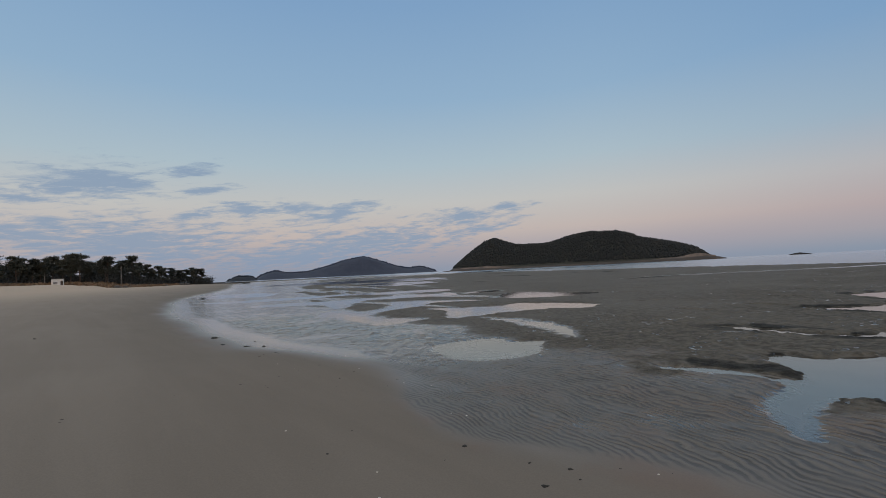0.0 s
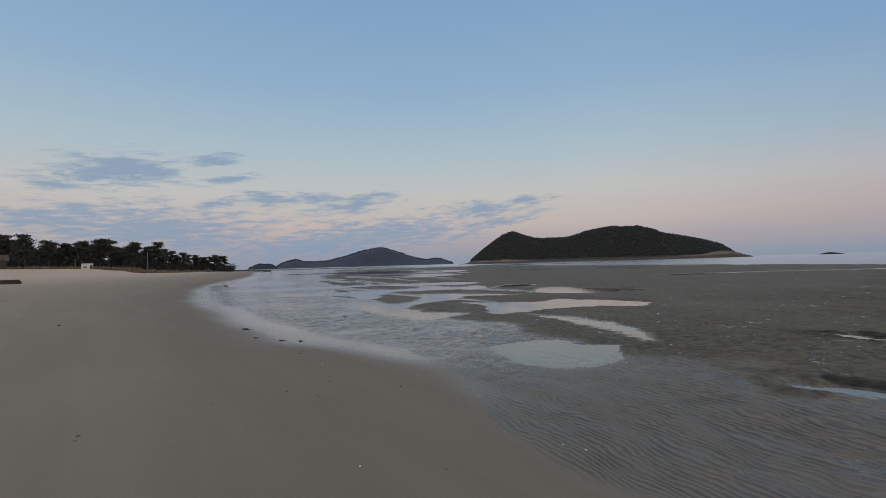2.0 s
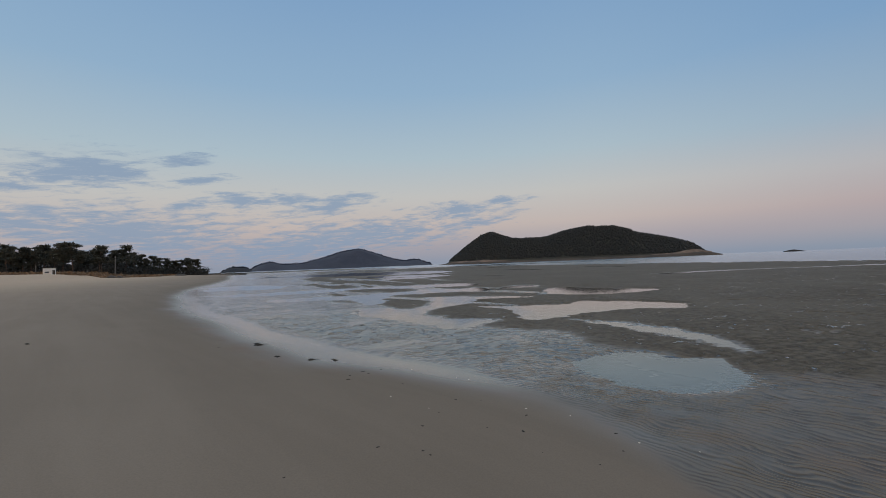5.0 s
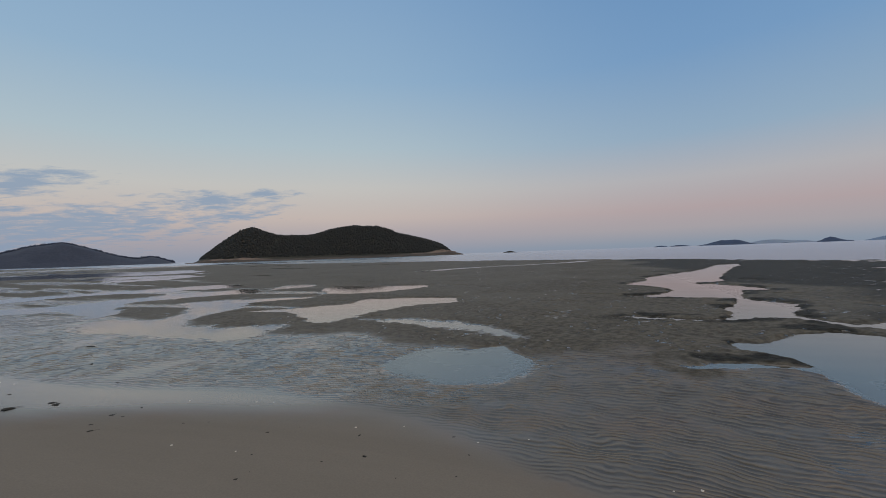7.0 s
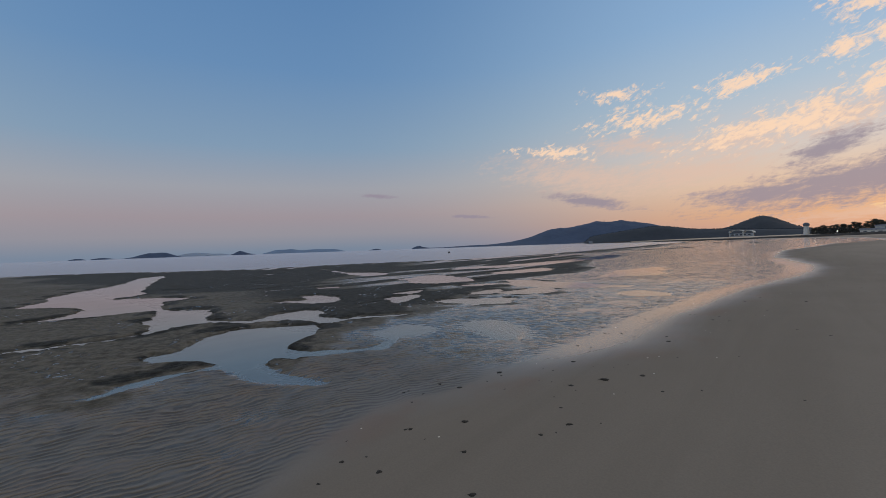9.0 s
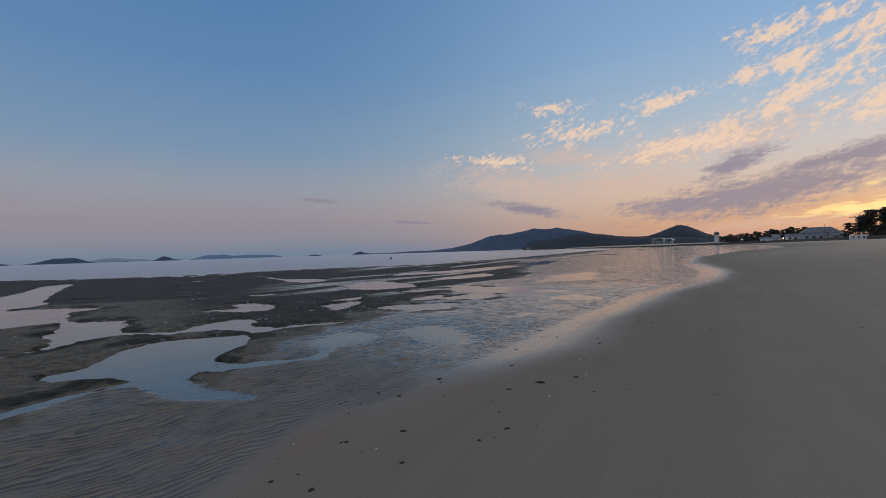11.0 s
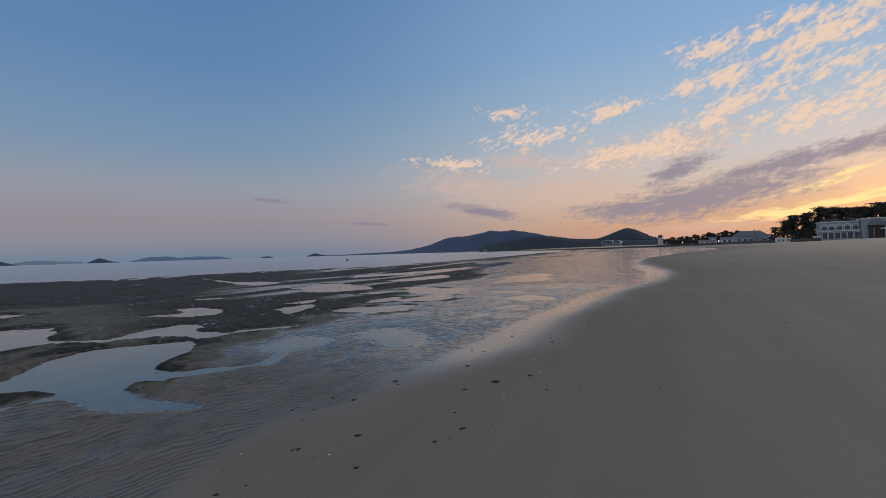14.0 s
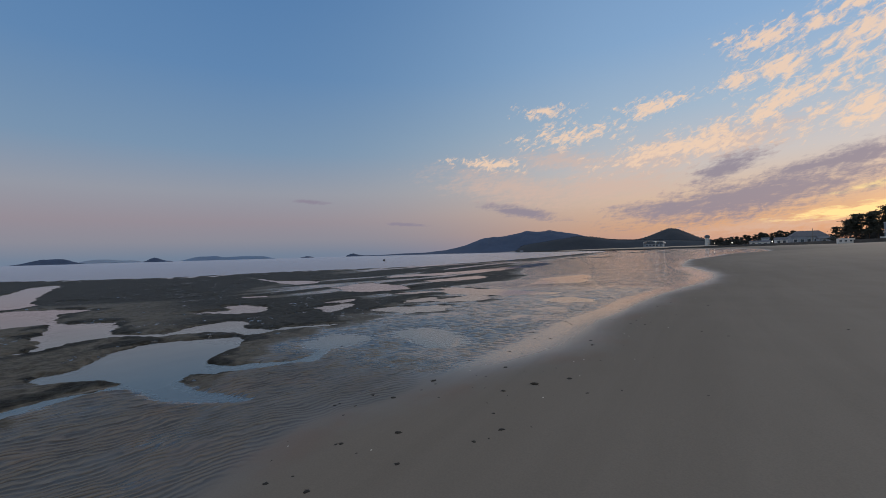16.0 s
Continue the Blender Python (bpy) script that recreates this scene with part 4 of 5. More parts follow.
def pine(seed, tall, crown_from=0.5, wide=0.42, lean=0.08, leaves=26, pads=16, label="tall dark coastal pine with flat-layered crown"):
    """A coastal pine: leaning trunk, bare below, with layered pads of needles."""
    rs = np.random.RandomState(seed)
    root = tagged(new("pine_tree"), label, "tree", "pines along the shore")
    hs = np.linspace(0, 1, 9)
    sway = np.cumsum(rs.normal(0, lean * 0.25, (9, 2)), axis=0) * tall * 0.35
    sway[0] = 0
    path = np.column_stack([sway[:, 0] + hs ** 1.5 * tall * rs.normal(0, lean), sway[:, 1] + hs ** 1.5 * tall * rs.normal(0, lean), hs * tall - 0.3])
    v, f = tube(path, np.linspace(0.026, 0.006, 9) * tall * 0.6 + 0.03, 7)
    part_arrays("trunk", v, f, BARK, root)
    centres, lv, lf, base = [], [], [], 0
    for k in range(pads):
        t = crown_from + (1 - crown_from) * (k + rs.uniform(0, 0.8)) / pads
        a = rs.uniform(0, 2 * np.pi)
        reach = tall * wide * (1.1 - 0.75 * (t - crown_from) / (1 - crown_from)) * rs.uniform(0.35, 1.0)
        p0 = np.array([np.interp(t, hs, path[:, j]) for j in range(3)])
        p1 = p0 + (math.cos(a) * reach, math.sin(a) * reach, tall * rs.uniform(0.0, 0.07))
        mid = (p0 + p1) / 2 + (0, 0, tall * rs.uniform(-0.01, 0.03))
        vv, ff = tube([p0, mid, p1], [0.009 * tall, 0.006 * tall, 0.002 * tall], 5)
        lv.append(vv), lf.extend([tuple(i + base for i in g) for g in ff])
        base += len(vv)
        for q in (0.45, 0.75, 1.0):
            c = p0 * (1 - q) + p1 * q + (0, 0, tall * 0.012)
            for _ in range(2):
                centres.append(c + rs.normal(0, 1, 3) * (0.045 * tall, 0.045 * tall, 0.012 * tall))
    top = path[-1]
    for _ in range(8):
        centres.append(top + rs.normal(0, 1, 3) * (0.06 * tall, 0.06 * tall, 0.02 * tall))
    tagged(part_arrays("limbs", np.concatenate(lv), lf, BARK, root), kind="stuff")
    v, f = sprays(centres, (0.05 * tall, 0.05 * tall, 0.016 * tall), leaves, 0.055 * tall, rs)
    tagged(part_arrays("crown", v, f, PINE, root, smooth=False), kind="stuff")
    return root


USED = set()


def stand(kinds, spots, rs, size=(0.9, 1.12)):
    """Plant copies of a few kinds of tree: the first ones stand themselves."""
    for k, (az, dist, *big) in enumerate(spots):
        t = kinds[k % len(kinds)]
        x, y, _ = place(az, dist)
        s = rs.uniform(*size) * (big[0] if big else 1.0)
        m = Matrix.LocRotScale((x, y, ground_at(x, y) - 0.1), Euler((0, 0, rs.uniform(0, 6.28))), None)
        if t.name in USED:
            t = copy_thing(t, m)
        else:
            USED.add(t.name)
            t.matrix_basis = m
        t.scale = (s, s, s * rs.uniform(0.94, 1.08))


rs = np.random.RandomState(5)
pines = [pine(60 + k, 7.3 + 0.5 * (k % 3), 0.36 + 0.05 * (k % 4), 0.27 + 0.03 * (k % 3), 0.06 + 0.03 * (k % 3), 18, 16) for k in range(6)]
row = [(-50.5 + 0.78 * k + rs.uniform(-0.3, 0.3), 152 + rs.uniform(-6, 10)) for k in range(17)]
row = [p for p in row if not -47.3 < p[0] < -45.9]
row += [(-49 + 0.75 * k + rs.uniform(-0.3, 0.3), 172 + rs.uniform(-6, 12)) for k in range(17)]
stand(pines, row, rs, (0.78, 1.06))
low_pines = [pine(80 + k, 6.6, 0.22, 0.36, 0.05, 24, 16, "low bushy coastal pine") for k in range(3)]
row = [(-37.4 + 0.42 * k + rs.uniform(-0.2, 0.2), 184 + 1.6 * k + rs.uniform(-6, 6)) for k in range(18)]
row += [(-46.5 + 0.9 * k, 168 + rs.uniform(-4, 8)) for k in range(9)]
stand(low_pines, row, rs, (0.85, 1.1))
# village pines on the south-eastern shore
tall_pines = [pine(90 + k, 10.8, 0.34, 0.34, 0.06, 22, 16, "tall spreading pine beside the beach houses") for k in range(4)]
row = [(149.3, 205, 0.55), (150.1, 202, 0.8), (150.9, 208, 0.95), (151.6, 203, 0.9), (152.3, 208, 1.08), (152.9, 212, 1.1), (153.5, 216, 1.0), (150.6, 214, 0.75)]
row += [(154.0 + 0.55 * k, 236 + rs.uniform(-6, 10), 1.12) for k in range(11)]
stand(tall_pines, row, rs, (0.92, 1.05))
row = [(138.7 + 0.22 * k + rs.uniform(-0.15, 0.15), 345 + rs.uniform(-12, 18), 0.72 + 0.010 * k) for k in range(36)]
stand(low_pines, row, rs, (0.9, 1.2))

# bushes and dead grass along the dune
spots = []
for k in range(620):
    a, d = rs.uniform(-52, -29.5), rs.uniform(158, 186)
    d = d + 34 * step(-38, -32, a)
    x, y, _ = place(a, d)
    spots.append((x, y, ground_at(x, y) + rs.uniform(0, 2.2)))
v, f = sprays(spots, (0.9, 0.9, 0.6), 46, 0.5, rs)
tagged(new("undergrowth", from_arrays("undergrowth", v, f, NEEDLES, False)), "dark tangled undergrowth below the pines", "bushes", kind="stuff")
spots = []
for k in range(320):
    a, d = rs.uniform(139, 162), rs.uniform(222, 244)
    d = d + 100 * (a < 149)
    x, y, _ = place(a, d)
    spots.append((x, y, ground_at(x, y) + rs.uniform(0, 3.0)))
v, f = sprays(spots, (1.3, 1.3, 0.9), 46, 0.7, rs)
tagged(new("undergrowth", from_arrays("undergrowth", v, f, NEEDLES, False)), "dark bushes behind the beach houses", "bushes", kind="stuff")
cs = []
for k in range(2200):
    a = rs.uniform(-52, -28.5)
    x, y, _ = place(a, rs.uniform(134, 156) + 52 * step(-38, -30, a))
    cs.append((x, y, 0))
z = lie_of_land(np.array([c[0] for c in cs]), np.array([c[1] for c in cs]))[0]
cs = np.array([(c[0], c[1], h + 0.1) for c, h in zip(cs, z) if h > 1.0])
v, f = sprays(cs, (0.5, 0.5, 0.08), 9, 0.55, rs)
tagged(new("dead_grass", from_arrays("dead_grass", v, f, DRY_GRASS, False)), "tufts of dead brown grass on the dune", "grass", kind="stuff")
back_hill = island("back_hill", "dark hill behind the shore pines", HAZED_MID_HILL, -60, -43.5, 520, [(-60, 1.6), (-54, 2.2), (-50, 2.5), (-47.5, 2.3), (-45.5, 1.6), (-43.5, 0.2)], 90, 27, trees=900, size=1.6, category="hill", nu=60)

# ---- buildings and fixtures ----
WHITE = surface("white_render", (0.62, 0.62, 0.60), (0.76, 0.75, 0.73), 0.8, 0.75, 0.15, 0.01)
PALE = surface("grey_render", (0.27, 0.30, 0.35), (0.36, 0.39, 0.44), 0.8, 0.8, 0.15, 0.01)
ROOF = surface("slate_roof", (0.10, 0.115, 0.155), (0.15, 0.17, 0.215), 1.2, 0.7, 0.3, 0.02)
CONCRETE = surface("concrete", (0.16, 0.15, 0.14), (0.27, 0.255, 0.24), 1.5, 0.9, 0.3, 0.01)
TIMBER = surface("weathered_timber", (0.04, 0.032, 0.027), (0.10, 0.08, 0.065), 4.0, 0.85, 0.5, 0.01)
STEEL = surface("galvanised_steel", (0.30, 0.31, 0.32), (0.42, 0.43, 0.44), 3.0, 0.45, 0.1, 0.002, 0.6)
GLASS, gn, gp, _ = material("window_glass")
gp.inputs["Base Color"].default_value, gp.inputs["Roughness"].default_value = (0.085, 0.10, 0.12, 1), 0.12


def box(x, y, z, sx, sy, sz, bevel=0.02):
    """A bevelled block, standing on z, centred on x, y."""
    bm = bmesh.new()
    bmesh.ops.create_cube(bm, size=1, matrix=Matrix.Translation((x, y, z + sz / 2)) @ Matrix.Diagonal((sx, sy, sz, 1)))
    if bevel:
        bmesh.ops.bevel(bm, geom=bm.edges[:], offset=bevel, segments=1, affect="EDGES")
    return bm


def joined(*bms):
    out = bmesh.new()
    for b in bms:
        me = bpy.data.meshes.new("tmp")
        b.to_mesh(me)
        b.free()
        out.from_mesh(me)
        bpy.data.meshes.remove(me)
    return out


def prism(outline, y0, y1):
    """An outline in x, z drawn out along y."""
    bm = bmesh.new()
    a = [bm.verts.new((x, y0, z)) for x, z in outline]
    b = [bm.verts.new((x, y1, z)) for x, z in outline]
    bm.faces.new(a)
    bm.faces.new(b[::-1])
    for k in range(len(a)):
        j = (k + 1) % len(a)
        bm.faces.new((a[k], b[k], b[j], a[j]))
    bmesh.ops.recalc_face_normals(bm, faces=bm.faces[:])
    return bm


def stood(root, az, dist, turn=0.0, sink=0.25):
    """Stand a thing at a bearing and distance, its front (-y) to the flat."""
    x, y, _ = place(az, dist)
    root.matrix_basis = Matrix.LocRotScale((x, y, ground_at(x, y) - sink), Euler((0, 0, radians(-az + turn))), None)
    return root


def window(root, x, y, z, w, h, name="window"):
    fr = part(name, joined(box(x, y, z, w, 0.10, 0.10, 0), box(x, y, z + h - 0.10, w, 0.10, 0.10, 0), box(x - w / 2 + 0.05, y, z + 0.10, 0.10, 0.10, h - 0.2, 0),
                           box(x + w / 2 - 0.05, y, z + 0.10, 0.10, 0.10, h - 0.2, 0)), WHITE, root)
    part("pane", box(x, y + 0.02, z + 0.1, w - 0.2, 0.03, h - 0.2, 0), GLASS, fr)
    return fr


def gabled(name, label, az, dist, w, d, eave, top, wall, turn=0.0, wins=3, hip=0.0, door=True, tiles=None):
    """A house with pitched roof, door and windows in its front."""
    root = stood(tagged(new(name), label, "house"), az, dist, turn)
    part("wall", box(0, 0, 0, w, d, eave), wall, root)
    o = 0.4
    bm = bmesh.new()
    e = [bm.verts.new(p) for p in ((-w / 2 - o, -d / 2 - o, eave), (w / 2 + o, -d / 2 - o, eave), (w / 2 + o, d / 2 + o, eave), (-w / 2 - o, d / 2 + o, eave))]
    g = [bm.verts.new((-w / 2 - o + hip, 0, top)), bm.verts.new((w / 2 + o - hip, 0, top))]
    for q in ((e[0], e[1], g[1], g[0]), (e[2], e[3], g[0], g[1]), (e[1], e[2], g[1]), (e[3], e[0], g[0]), (e[3], e[2], e[1], e[0])):
        bm.faces.new(q)
    part("roof", bm, tiles or ROOF, root)
    for k in range(wins):
        window(root, -w / 2 + w * (k + 0.6) / (wins + 0.4), -d / 2 - 0.03, 1.0, w / (wins + 0.4) * 0.6, min(1.4, eave - 1.4))
    if door:
        part("door", box(w / 2 - 0.8, -d / 2 - 0.03, 0.25, 0.95, 0.08, 2.0), TIMBER, root)
    return root


# white seafront restaurant with arched upper windows
cafe = stood(tagged(new("seafront_building"), "white two-storey seafront building with arched upper windows", "building"), 154.3, 192, 12)
part("wall", joined(box(0, 0.1, 0, 9.6, 7, 3.1), box(0, 0.6, 3.1, 9.6, 6, 3.0)), PALE, cafe)
part("cornice", box(0, -0.1, 3.0, 10.2, 7.6, 0.28), WHITE, cafe, "white band between the storeys")
part("parapet", joined(box(0, 0.6, 6.1, 9.8, 6.2, 0.25)), WHITE, cafe)
for k in range(5):
    cx = -3.9 + 1.95 * k
    arc = [(cx + 0.95 * math.cos(a), 4.6 + 0.95 * math.sin(a)) for a in np.linspace(0, math.pi, 9)]
    inner = [(cx + 0.72 * math.cos(a), 4.6 + 0.72 * math.sin(a)) for a in np.linspace(math.pi, 0, 9)]
    part("arch", prism([*arc, *inner], -2.62, -2.38), WHITE, cafe)
    window(cafe, cx, -2.42, 3.4, 1.5, 1.3)
for k in range(6):
    window(cafe, -3.95 + 1.58 * k, -3.44, 0.5, 1.45, 2.2)
part("railing", joined(*[box(-4.7 + 0.47 * k, -2.3, 6.35, 0.05, 0.05, 0.7, 0) for k in range(21)], box(0, -2.3, 7.02, 9.6, 0.07, 0.07, 0)), STEEL, cafe)
part("annex", box(-5.6, -1.8, 0, 1.8, 3, 1.7), WHITE, cafe, "small white lean-to")
hall = stood(tagged(new("beach_hall"), "grey beach building with white canopy and dark tower roof", "building"), 157.6, 192, 14)
part("wall", box(0, 0.8, 0, 11.5, 6, 6.4), PALE, hall)
part("parapet", box(0, 0.8, 6.4, 11.8, 6.3, 0.3), WHITE, hall)
bm = bmesh.new()
bmesh.ops.create_cone(bm, cap_ends=True, segments=4, radius1=3.0, radius2=0.2, depth=2.6, matrix=Matrix.Translation((-2.5, -1.6, 5.6)) @ Matrix.Rotation(radians(45), 4, "Z"))
part("tower_roof", bm, ROOF, hall, "dark pyramid roof")
part("porch_wall", box(-2.5, -2.4, 0, 3.6, 1.2, 4.3), TIMBER, hall)
part("canopy", box(1.5, -4.6, 3.0, 6.5, 3.2, 0.35), WHITE, hall, "flat white canopy")
for cx in (-1.2, 1.4, 4.2):
    part("post", box(cx, -5.8, 0, 0.35, 0.35, 3.0), WHITE, hall)
for k in range(4):
    window(hall, -0.2 + 1.5 * k, -2.24, 4.3, 1.1, 1.2)

kiosk = stood(tagged(new("container_kiosk"), "white container kiosk with small windows on the beach edge", "kiosk"), 150.0, 196, 8)
part("body", box(0, 0, 0.2, 4.4, 2.2, 1.75, 0.05), WHITE, kiosk)
part("skid", box(0, 0, 0, 4.2, 1.9, 0.2), TIMBER, kiosk)
for k in range(3):
    window(kiosk, -1.4 + 1.3 * k, -1.12, 0.75, 0.8, 0.7)
gabled("beach_house", "pale house with wide grey hipped roof", 147.1, 262, 13.5, 9, 3.6, 6.3, PALE, 10, 5, 3.0)
gabled("beach_house", "low white house with grey roof", 145.2, 272, 7.5, 6, 2.7, 3.9, WHITE, 6, 3)
gabled("beach_house", "low pale house beside the sea wall", 148.6, 240, 6.0, 6, 2.3, 3.2, PALE, 12, 2)
gabled("boat_shed", "small white shed by the sea wall", 143.1, 295, 9, 5, 2.0, 2.9, WHITE, 4, 3, 0.0, False)
gabled("boat_shed", "white upper block of the shed", 143.6, 299, 3.2, 4, 3.6, 4.4, WHITE, 4, 1, 0.0, False)

# round white tower with a dark dome
tower = stood(tagged(new("beacon_tower"), "short white round tower with dark domed top", "tower"), 138.25, 350)
bm = bmesh.new()
bmesh.ops.create_cone(bm, cap_ends=True, segments=20, radius1=1.6, radius2=1.25, depth=6.6, matrix=Matrix.Translation((0, 0, 3.3)))
part("shaft", bm, WHITE, tower)
bm = bmesh.new()
bmesh.ops.create_uvsphere(bm, u_segments=16, v_segments=8, radius=1.7, matrix=Matrix.Translation((0, 0, 7.3)) @ Matrix.Diagonal((1, 1, 0.8, 1)))
part("dome", bm, ROOF, tower, "dark dome")
part("gallery", box(0, 0, 6.5, 3.2, 3.2, 0.3), CONCRETE, tower)

# pavilion with two curved white roofs
pav = stood(tagged(new("pavilion"), "white pavilion with two curved roofs at the bay's end", "pavilion"), 132.8, 420, -10, -1.6)
part("wall", box(0, 0, 0, 15, 8, 2.4), PALE, pav)
for cx, w, h in ((-3.0, 10.5, 3.6), (4.8, 7.5, 3.0)):
    arc = [(cx + w / 2 * math.cos(a), h + 1.7 * math.sin(a)) for a in np.linspace(0.0, math.pi, 13)]
    arc += [(cx + (w / 2 - 0.3) * math.cos(a), h - 0.25 + 1.7 * math.sin(a)) for a in np.linspace(math.pi, 0.0, 13)]
    part("roof", prism(arc, -5, 5), WHITE, pav, "curved white roof")
    for sx in (-1, 1):
        part("post", box(cx + sx * (w / 2 - 0.4), -4.5, 0, 0.3, 0.3, h + 0.2), WHITE, pav)
for k in range(5):
    window(pav, -5.6 + 2.8 * k, -4.04, 0.6, 2.0, 1.5)

# left shore: cabin, house, poles
cabin = stood(tagged(new("beach_cabin"), "small white cabin below the shore pines", "cabin"), -43.0, 133, -6)
cabin.scale = (0.85, 0.85, 0.85)
part("body", box(0, 0, 0.15, 2.4, 1.8, 1.75, 0.04), WHITE, cabin)
part("roof", box(0, 0, 1.9, 2.6, 2.0, 0.1), CONCRETE, cabin)
part("door", box(0.95, -0.92, 0.2, 0.55, 0.05, 1.2), TIMBER, cabin)
window(cabin, -0.4, -0.92, 0.6, 1.1, 0.55)
gabled("shore_house", "dark-roofed house half hidden by pines", -50.6, 128, 8, 6, 1.9, 3.2, TIMBER, 0, 3, 0.0, True, TIMBER)


def pole(az, dist, tall, label):
    root = stood(tagged(new("utility_pole"), label, "pole", "poles along the dune"), az, dist)
    v, f = tube([(0, 0, 0), (0, 0, tall * 0.5), (0.02, 0, tall)], [0.14, 0.12, 0.09], 10)
    part_arrays("shaft", v, f, CONCRETE, root)
    part("crossarm", box(0, 0, tall - 0.5, 0.32, 0.08, 0.08), STEEL, root)
    return root


pole(-37.95, 150, 6.0, "pale concrete utility pole on the dune")
pole(-43.95, 150, 3.6, "thin pale pole before the pines")
pole(-40.2, 149, 1.2, "short post at the dune edge")
pole(147.5, 255, 7.2, "thin pole beside the beach houses")
pole(156.9, 176, 3.2, "dark post on the upper beach")
mast = stood(tagged(new("radio_mast"), "thin radio mast on the haze-blue hill", "mast"), 118.6, 2300)
mast.location.z = 96
v, f = tube([(0, 0, 0), (0, 0, 9), (0, 0, 17)], [0.9, 0.7, 0.5], 6)
part_arrays("shaft", v, f, STEEL, mast)
part("platform", box(0, 0, 11, 3, 3, 0.5), STEEL, mast)

GLOW, n_, p_, _ = material("lamp_glow")
p_.inputs["Emission Color"].default_value, p_.inputs["Emission Strength"].default_value = (1.0, 0.9, 0.7, 1), 3.0
for az, d, h in ((138.9, 345, 2.4), (140.6, 320, 2.2), (144.2, 268, 1.9), (139.2, 345, 1.6)):
    lamp = stood(tagged(new("street_lamp"), "small lit lamp on a post by the beach road", "lamp", "lamps by the road"), az, d)
    part("post", box(0, 0, 0, 0.12, 0.12, h, 0), STEEL, lamp)
    bm = bmesh.new()
    bmesh.ops.create_icosphere(bm, subdivisions=2, radius=0.28, matrix=Matrix.Translation((0, 0, h + 0.2)))
    part("globe", bm, GLOW, lamp, "lit globe")


def low_wall(name, label, line, tall, thick, mat):
    """A wall along plan bearings and distances."""
    root = tagged(new(name), label, "wall")
    pts = rounded(line, 10)
    for (a0, d0), (a1, d1) in zip(pts[:-1:5], pts[5::5]):
        p, q = Vector(place(a0, d0)), Vector(place(a1, d1))
        m, u = (p + q) / 2, q - p
        z = min(ground_at(p.x, p.y), ground_at(q.x, q.y)) - 0.3
        bm = box(0, 0, 0, u.length + 0.02, thick, tall + 0.3, 0.04)
        bm.transform(Matrix.Translation((m.x, m.y, z)) @ Matrix.Rotation(math.atan2(u.y, u.x), 4, "Z"))
        part("segment", bm, mat, root)
    return root


low_wall("sea_wall", "low dark sea wall before the village", [(119.5, 540), (124, 480), (128, 430), (132, 395), (136.5, 330), (139, 300), (142, 270), (145, 245), (148, 215), (151.5, 190), (153, 184)], 1.15, 0.8, DARK_ROCK)
low_wall("breakwater", "long low stone breakwater on the north-western point", [(-34.5, 196), (-32, 206), (-29.5, 215), (-27, 224), (-25.5, 232)], 0.7, 2.0, DARK_ROCK)
low_wall("harbour_mole", "dark harbour mole across the bay", [(116.2, 640), (118.5, 640), (121.5, 640)], 2.0, 4.0, DARK_ROCK)
gabled("harbour_hut", "small pale hut on the mole", 116.8, 642, 5, 4, 4.6, 5.4, PALE, 0, 1, 0.0, False)


def boulder(rs, size):
    bm = bmesh.new()
    bmesh.ops.create_icosphere(bm, subdivisions=2, radius=1)
    for v in bm.verts:
        v.co *= 1 + 0.25 * noise.noise(v.co * 1.3 + Vector((rs.uniform(0, 50), 0, 0)))
        v.co.z *= 0.62
    bm.transform(Matrix.Diagonal((size, size * rs.uniform(0.7, 1.1), size, 1)))
    return bm


stones = [tagged(solid("boulder", boulder(rs, 0.55), DARK_ROCK), "dark boulder at the foot of the dune", "boulder", "boulders under the dune") for _ in range(4)]
for k in range(34):
    a = rs.uniform(-38.6, -31)
    x, y, _ = place(a, 136 + 52 * step(-38.5, -31, a) + rs.uniform(-5, 5))
    m = Matrix.LocRotScale((x, y, ground_at(x, y) + 0.08), Euler((0, 0, rs.uniform(0, 6))), None)
    s = stones[k] if k < 4 else copy_thing(stones[k % 4], m)
    s.matrix_basis = m
    s.scale = [rs.uniform(0.5, 1.7)] * 3

x, y, _ = place(-49.4, 52)
beam = tagged(solid("drift_timber", joined(box(0, 0, 0, 3.2, 0.4, 0.22, 0.03), box(0.2, -0.05, 0.22, 2.6, 0.34, 0.14, 0.03)), TIMBER), "dark squared timbers stacked on the beach", "timber")
beam.matrix_basis = Matrix.LocRotScale((x, y, ground_at(x, y) - 0.02), Euler((0, 0, radians(46))), None)
x, y, _ = place(97.5, 118)
bm = bmesh.new()
bmesh.ops.create_uvsphere(bm, u_segments=12, v_segments=8, radius=0.32)
buoy = tagged(new("buoy"), "dark float buoy on the still sea", "buoy")
buoy.location = (x, y, 0.1)
part("float", bm, TIMBER, buoy)
part("stub", box(0, 0, 0.28, 0.06, 0.06, 0.3, 0), STEEL, buoy)
# larger knots of weed: plan place and half width
WRACK = []
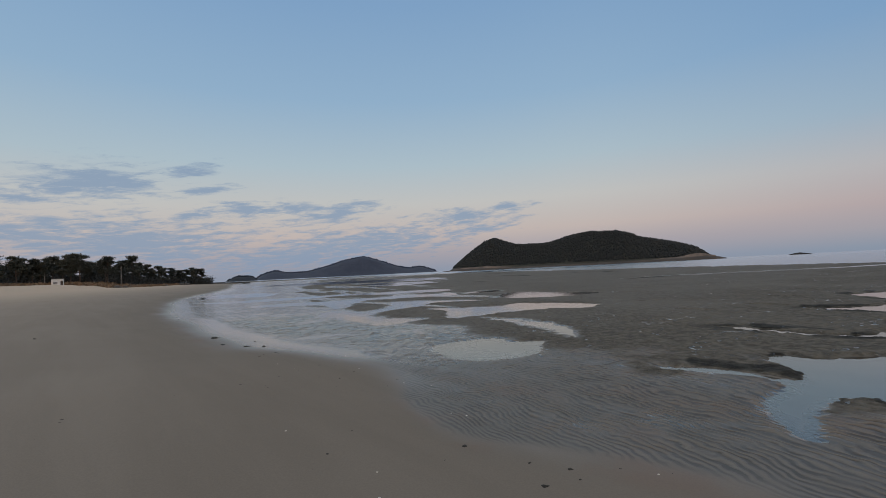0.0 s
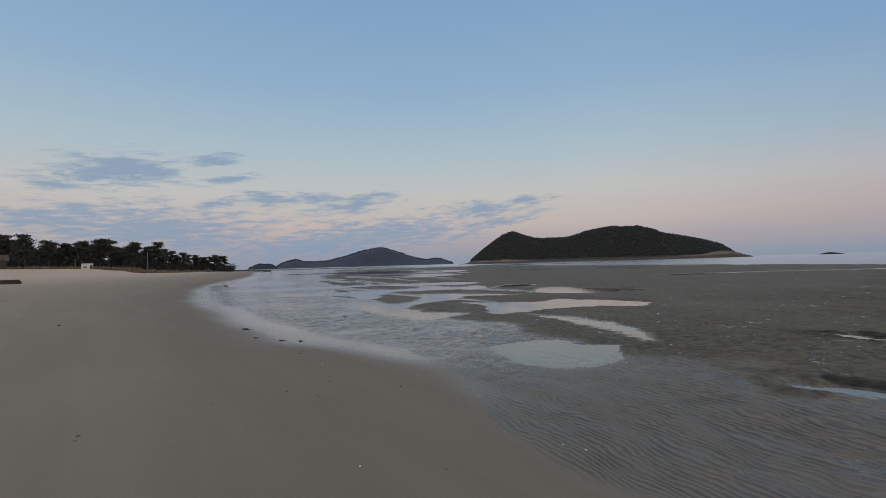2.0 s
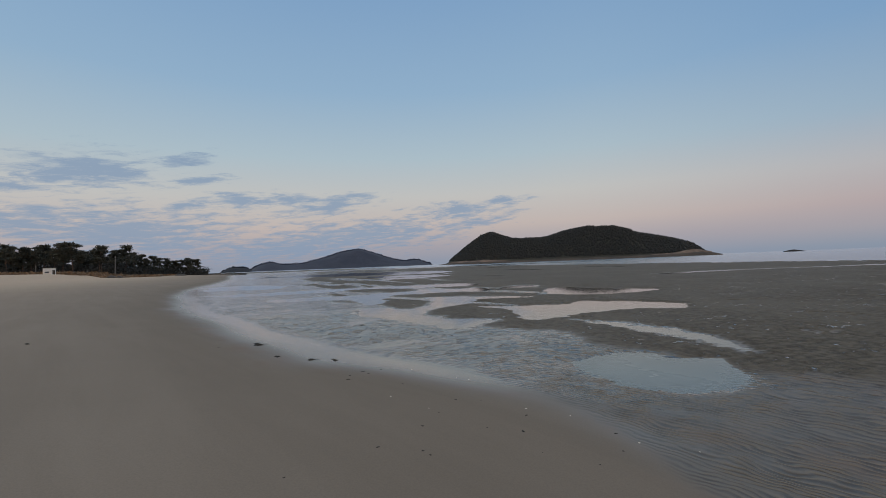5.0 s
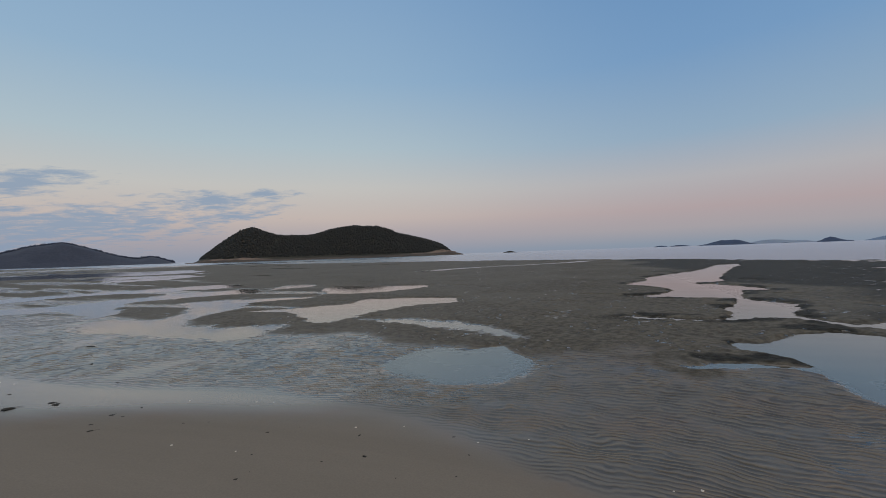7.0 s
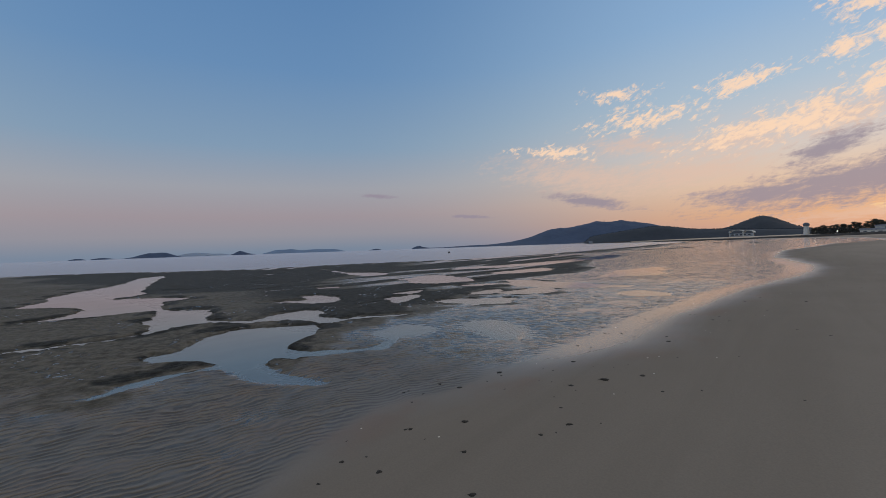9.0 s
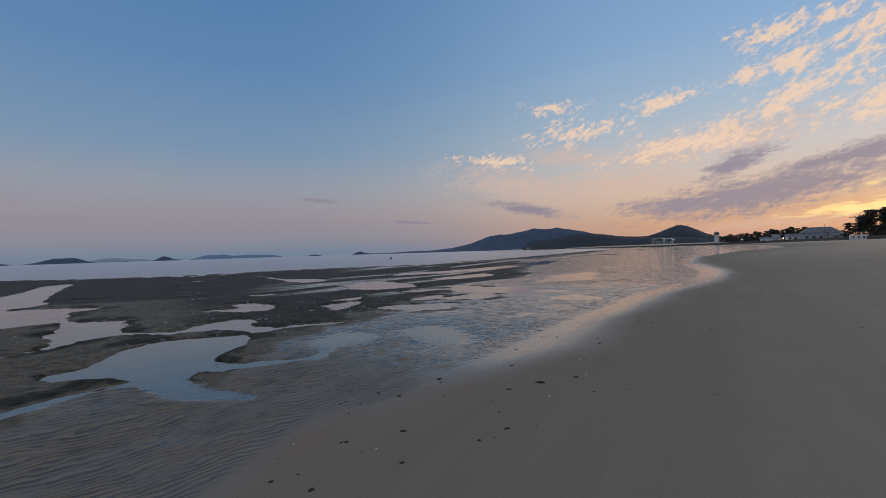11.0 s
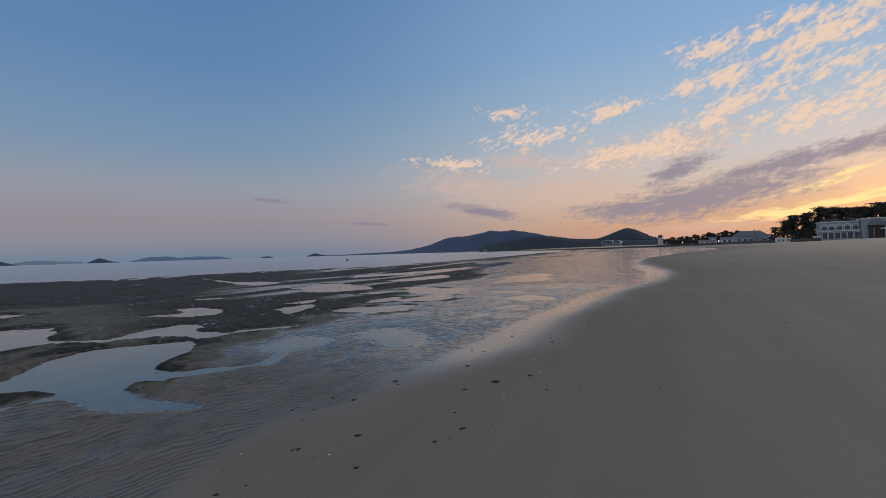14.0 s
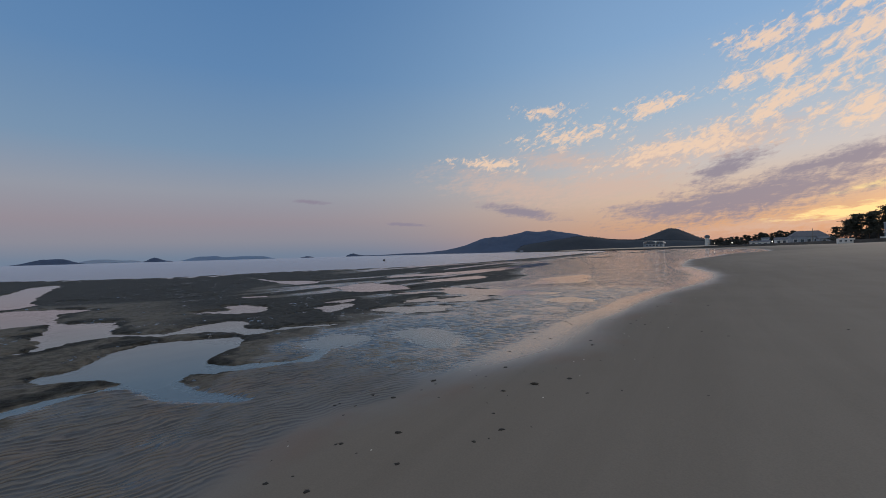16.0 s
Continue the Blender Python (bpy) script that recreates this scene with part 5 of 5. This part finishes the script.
WRACK += [(-4.37, 9.02, 0.077), (-3.96, 8.91, 0.037), (-3.38, 8.11, 0.032), (-3.5, 7.86, 0.031), (-2.68, 8.12, 0.019), (-2.76, 7.42, 0.022), (-2.56, 7.32, 0.019), (-2.13, 6.74, 0.024), (-3.35, 6.65, 0.014), (-1.58, 5.86, 0.031), (-1.36, 5.89, 0.012), (-1.44, 5.77, 0.01), (-0.88, 5.51, 0.019), (-2.44, 5.94, 0.023), (-2.35, 6.01, 0.015), (-1.51, 5.44, 0.017), (-4.39, 13.26, 0.089), (-2.11, 11.14, 0.035), (-5.97, 10.64, 0.071), (-5.06, 9.32, 0.05)]
WRACK += [(-4.04, 9.07, 0.042), (-4.59, 9.86, 0.031), (-2.35, 5.37, 0.02), (-1.88, 5.93, 0.02), (-0.8, 5.86, 0.025), (-2.3, 6.31, 0.019), (-1.48, 6.26, 0.027), (-3.15, 8.25, 0.028), (-3.28, 7.99, 0.027), (-1.99, 4.69, 0.011), (-1.25, 4.9, 0.009), (-2.49, 8.24, 0.02), (1.17, 2.11, 0.041), (0.74, 1.62, 0.03), (2.58, 1.43, 0.048), (1.85, 0.51, 0.061), (1.84, 0.09, 0.04), (3.19, -1.17, 0.04), (3.49, -1.36, 0.033), (2.13, -1.3, 0.021)]
WRACK += [(1.33, 0.22, 0.026), (1.61, 0.54, 0.013), (2.69, 0.46, 0.039), (3.54, 0.0, 0.034), (1.99, 1.03, 0.022), (2.08, 1.13, 0.019), (1.17, 2.6, 0.024), (0.9, 2.24, 0.013), (1.94, 1.55, 0.021), (5.14, -3.02, 0.028), (3.06, -3.09, 0.028), (2.58, -3.07, 0.027), (0.68, -0.34, 0.013), (1.19, 1.58, 0.013), (1.51, 1.53, 0.014), (-2.41, 5.44, 0.021), (1.11, 3.06, 0.019), (0.8, 2.81, 0.012), (-5.86, 10.47, 0.114), (-5.01, 9.28, 0.063)]
WRACK += [(-3.98, 8.96, 0.053), (-10.32, 10.45, 0.052), (-3.84, 4.16, 0.024), (-3.78, 4.07, 0.022), (-3.6, 3.64, 0.015), (-2.74, 4.1, 0.014), (-10.4, 10.52, 0.066), (-1.63, 3.8, 0.012), (0.64, 3.67, 0.015), (0.32, 3.7, 0.015)]


# ---- wrack on the beach ----
def weed_clump(seed):
    """A crumpled knot of dark seaweed: a lump with straps lying out of it."""
    r = np.random.RandomState(seed)
    bm = bmesh.new()
    bmesh.ops.create_icosphere(bm, subdivisions=2, radius=0.5)
    for v in bm.verts:
        v.co *= 1 + 0.55 * noise.noise(v.co * 2.6 + Vector((seed * 3.1, 0, 0)))
        v.co.z = v.co.z * 0.42 + 0.12
    for k in range(5):
        a, b, n = r.uniform(0, 6.28), r.uniform(0.4, 0.9), 5
        prev = None
        for j in range(n):
            t = j / (n - 1)
            c = Vector((math.cos(a + t * r.uniform(-0.3, 0.8)) * (0.3 + b * t), math.sin(a + t * 0.5) * (0.3 + b * t), 0.16 * (1 - t) + 0.03))
            w = 0.07 * (1 - 0.7 * t)
            pair = (bm.verts.new(c + Vector((-math.sin(a) * w, math.cos(a) * w, 0.02))), bm.verts.new(c - Vector((-math.sin(a) * w, math.cos(a) * w, 0))))
            if prev:
                bm.faces.new((*prev, *pair[::-1]))
            prev = pair
    return bm


rs = np.random.RandomState(12)
knots = [tagged(solid("seaweed", weed_clump(k), WEED, True), "small dark knot of seaweed on wet sand", "seaweed", "seaweed along the wrack line") for k in range(5)]
count = [0]


def drop(x, y, size):
    m = Matrix.LocRotScale((x, y, ground_at(x, y) - 0.004), Euler((0, 0, rs.uniform(0, 6.28))), None)
    k = count[0]
    w = knots[k] if k < 5 else copy_thing(knots[k % 5], m)
    w.matrix_basis = m
    w.scale = (size, size * rs.uniform(0.5, 1.0), size * 0.55)
    count[0] += 1


for x, y, sz in WRACK:
    drop(x, y, sz * 1.5)
for k in range(225):
    s_ = rs.uniform(-26, 16) if k % 3 == 0 else rs.uniform(-3, 13)
    # a point along the waterline by its bearing, set back on the beach
    base = SHORE[np.argmin(np.abs(0.68 * SHORE[:, 0] - 0.73 * SHORE[:, 1] - s_) + 1e3 * (np.abs(SHORE[:, 0]) > 60))]
    q = base + np.array([-0.73, -0.68]) * (rs.gamma(2.0, 0.55) - 0.4) + rs.uniform(-0.8, 0.8, 2)
    drop(q[0], q[1], rs.uniform(0.022, 0.066) * rs.uniform(0.6, 1.0))

shells = []
for k in range(3):
    bm = bmesh.new()
    bmesh.ops.create_uvsphere(bm, u_segments=10, v_segments=6, radius=1)
    for v in bm.verts:
        v.co.z = max(v.co.z, 0) * 0.45
        v.co.x *= 1.0 + 0.25 * v.co.y
    shells.append(tagged(solid("shell", bm, SHELL, True), "small pale bivalve shell on the sand", "shell", "shells on the beach"))
for k in range(45):
    s_ = rs.uniform(-14, 10)
    base = SHORE[np.argmin(np.abs(0.68 * SHORE[:, 0] - 0.73 * SHORE[:, 1] - s_) + 1e3 * (np.abs(SHORE[:, 0]) > 60))]
    q = base + np.array([-0.73, -0.68]) * rs.uniform(-0.2, 2.2) + rs.uniform(-0.6, 0.6, 2)
    m = Matrix.LocRotScale((q[0], q[1], ground_at(q[0], q[1]) - 0.001), Euler((rs.uniform(-0.3, 0.3), 0, rs.uniform(0, 6.28))), None)
    s = shells[k] if k < 3 else copy_thing(shells[k % 3], m)
    s.matrix_basis = m
    s.scale = [rs.uniform(0.006, 0.012)] * 3
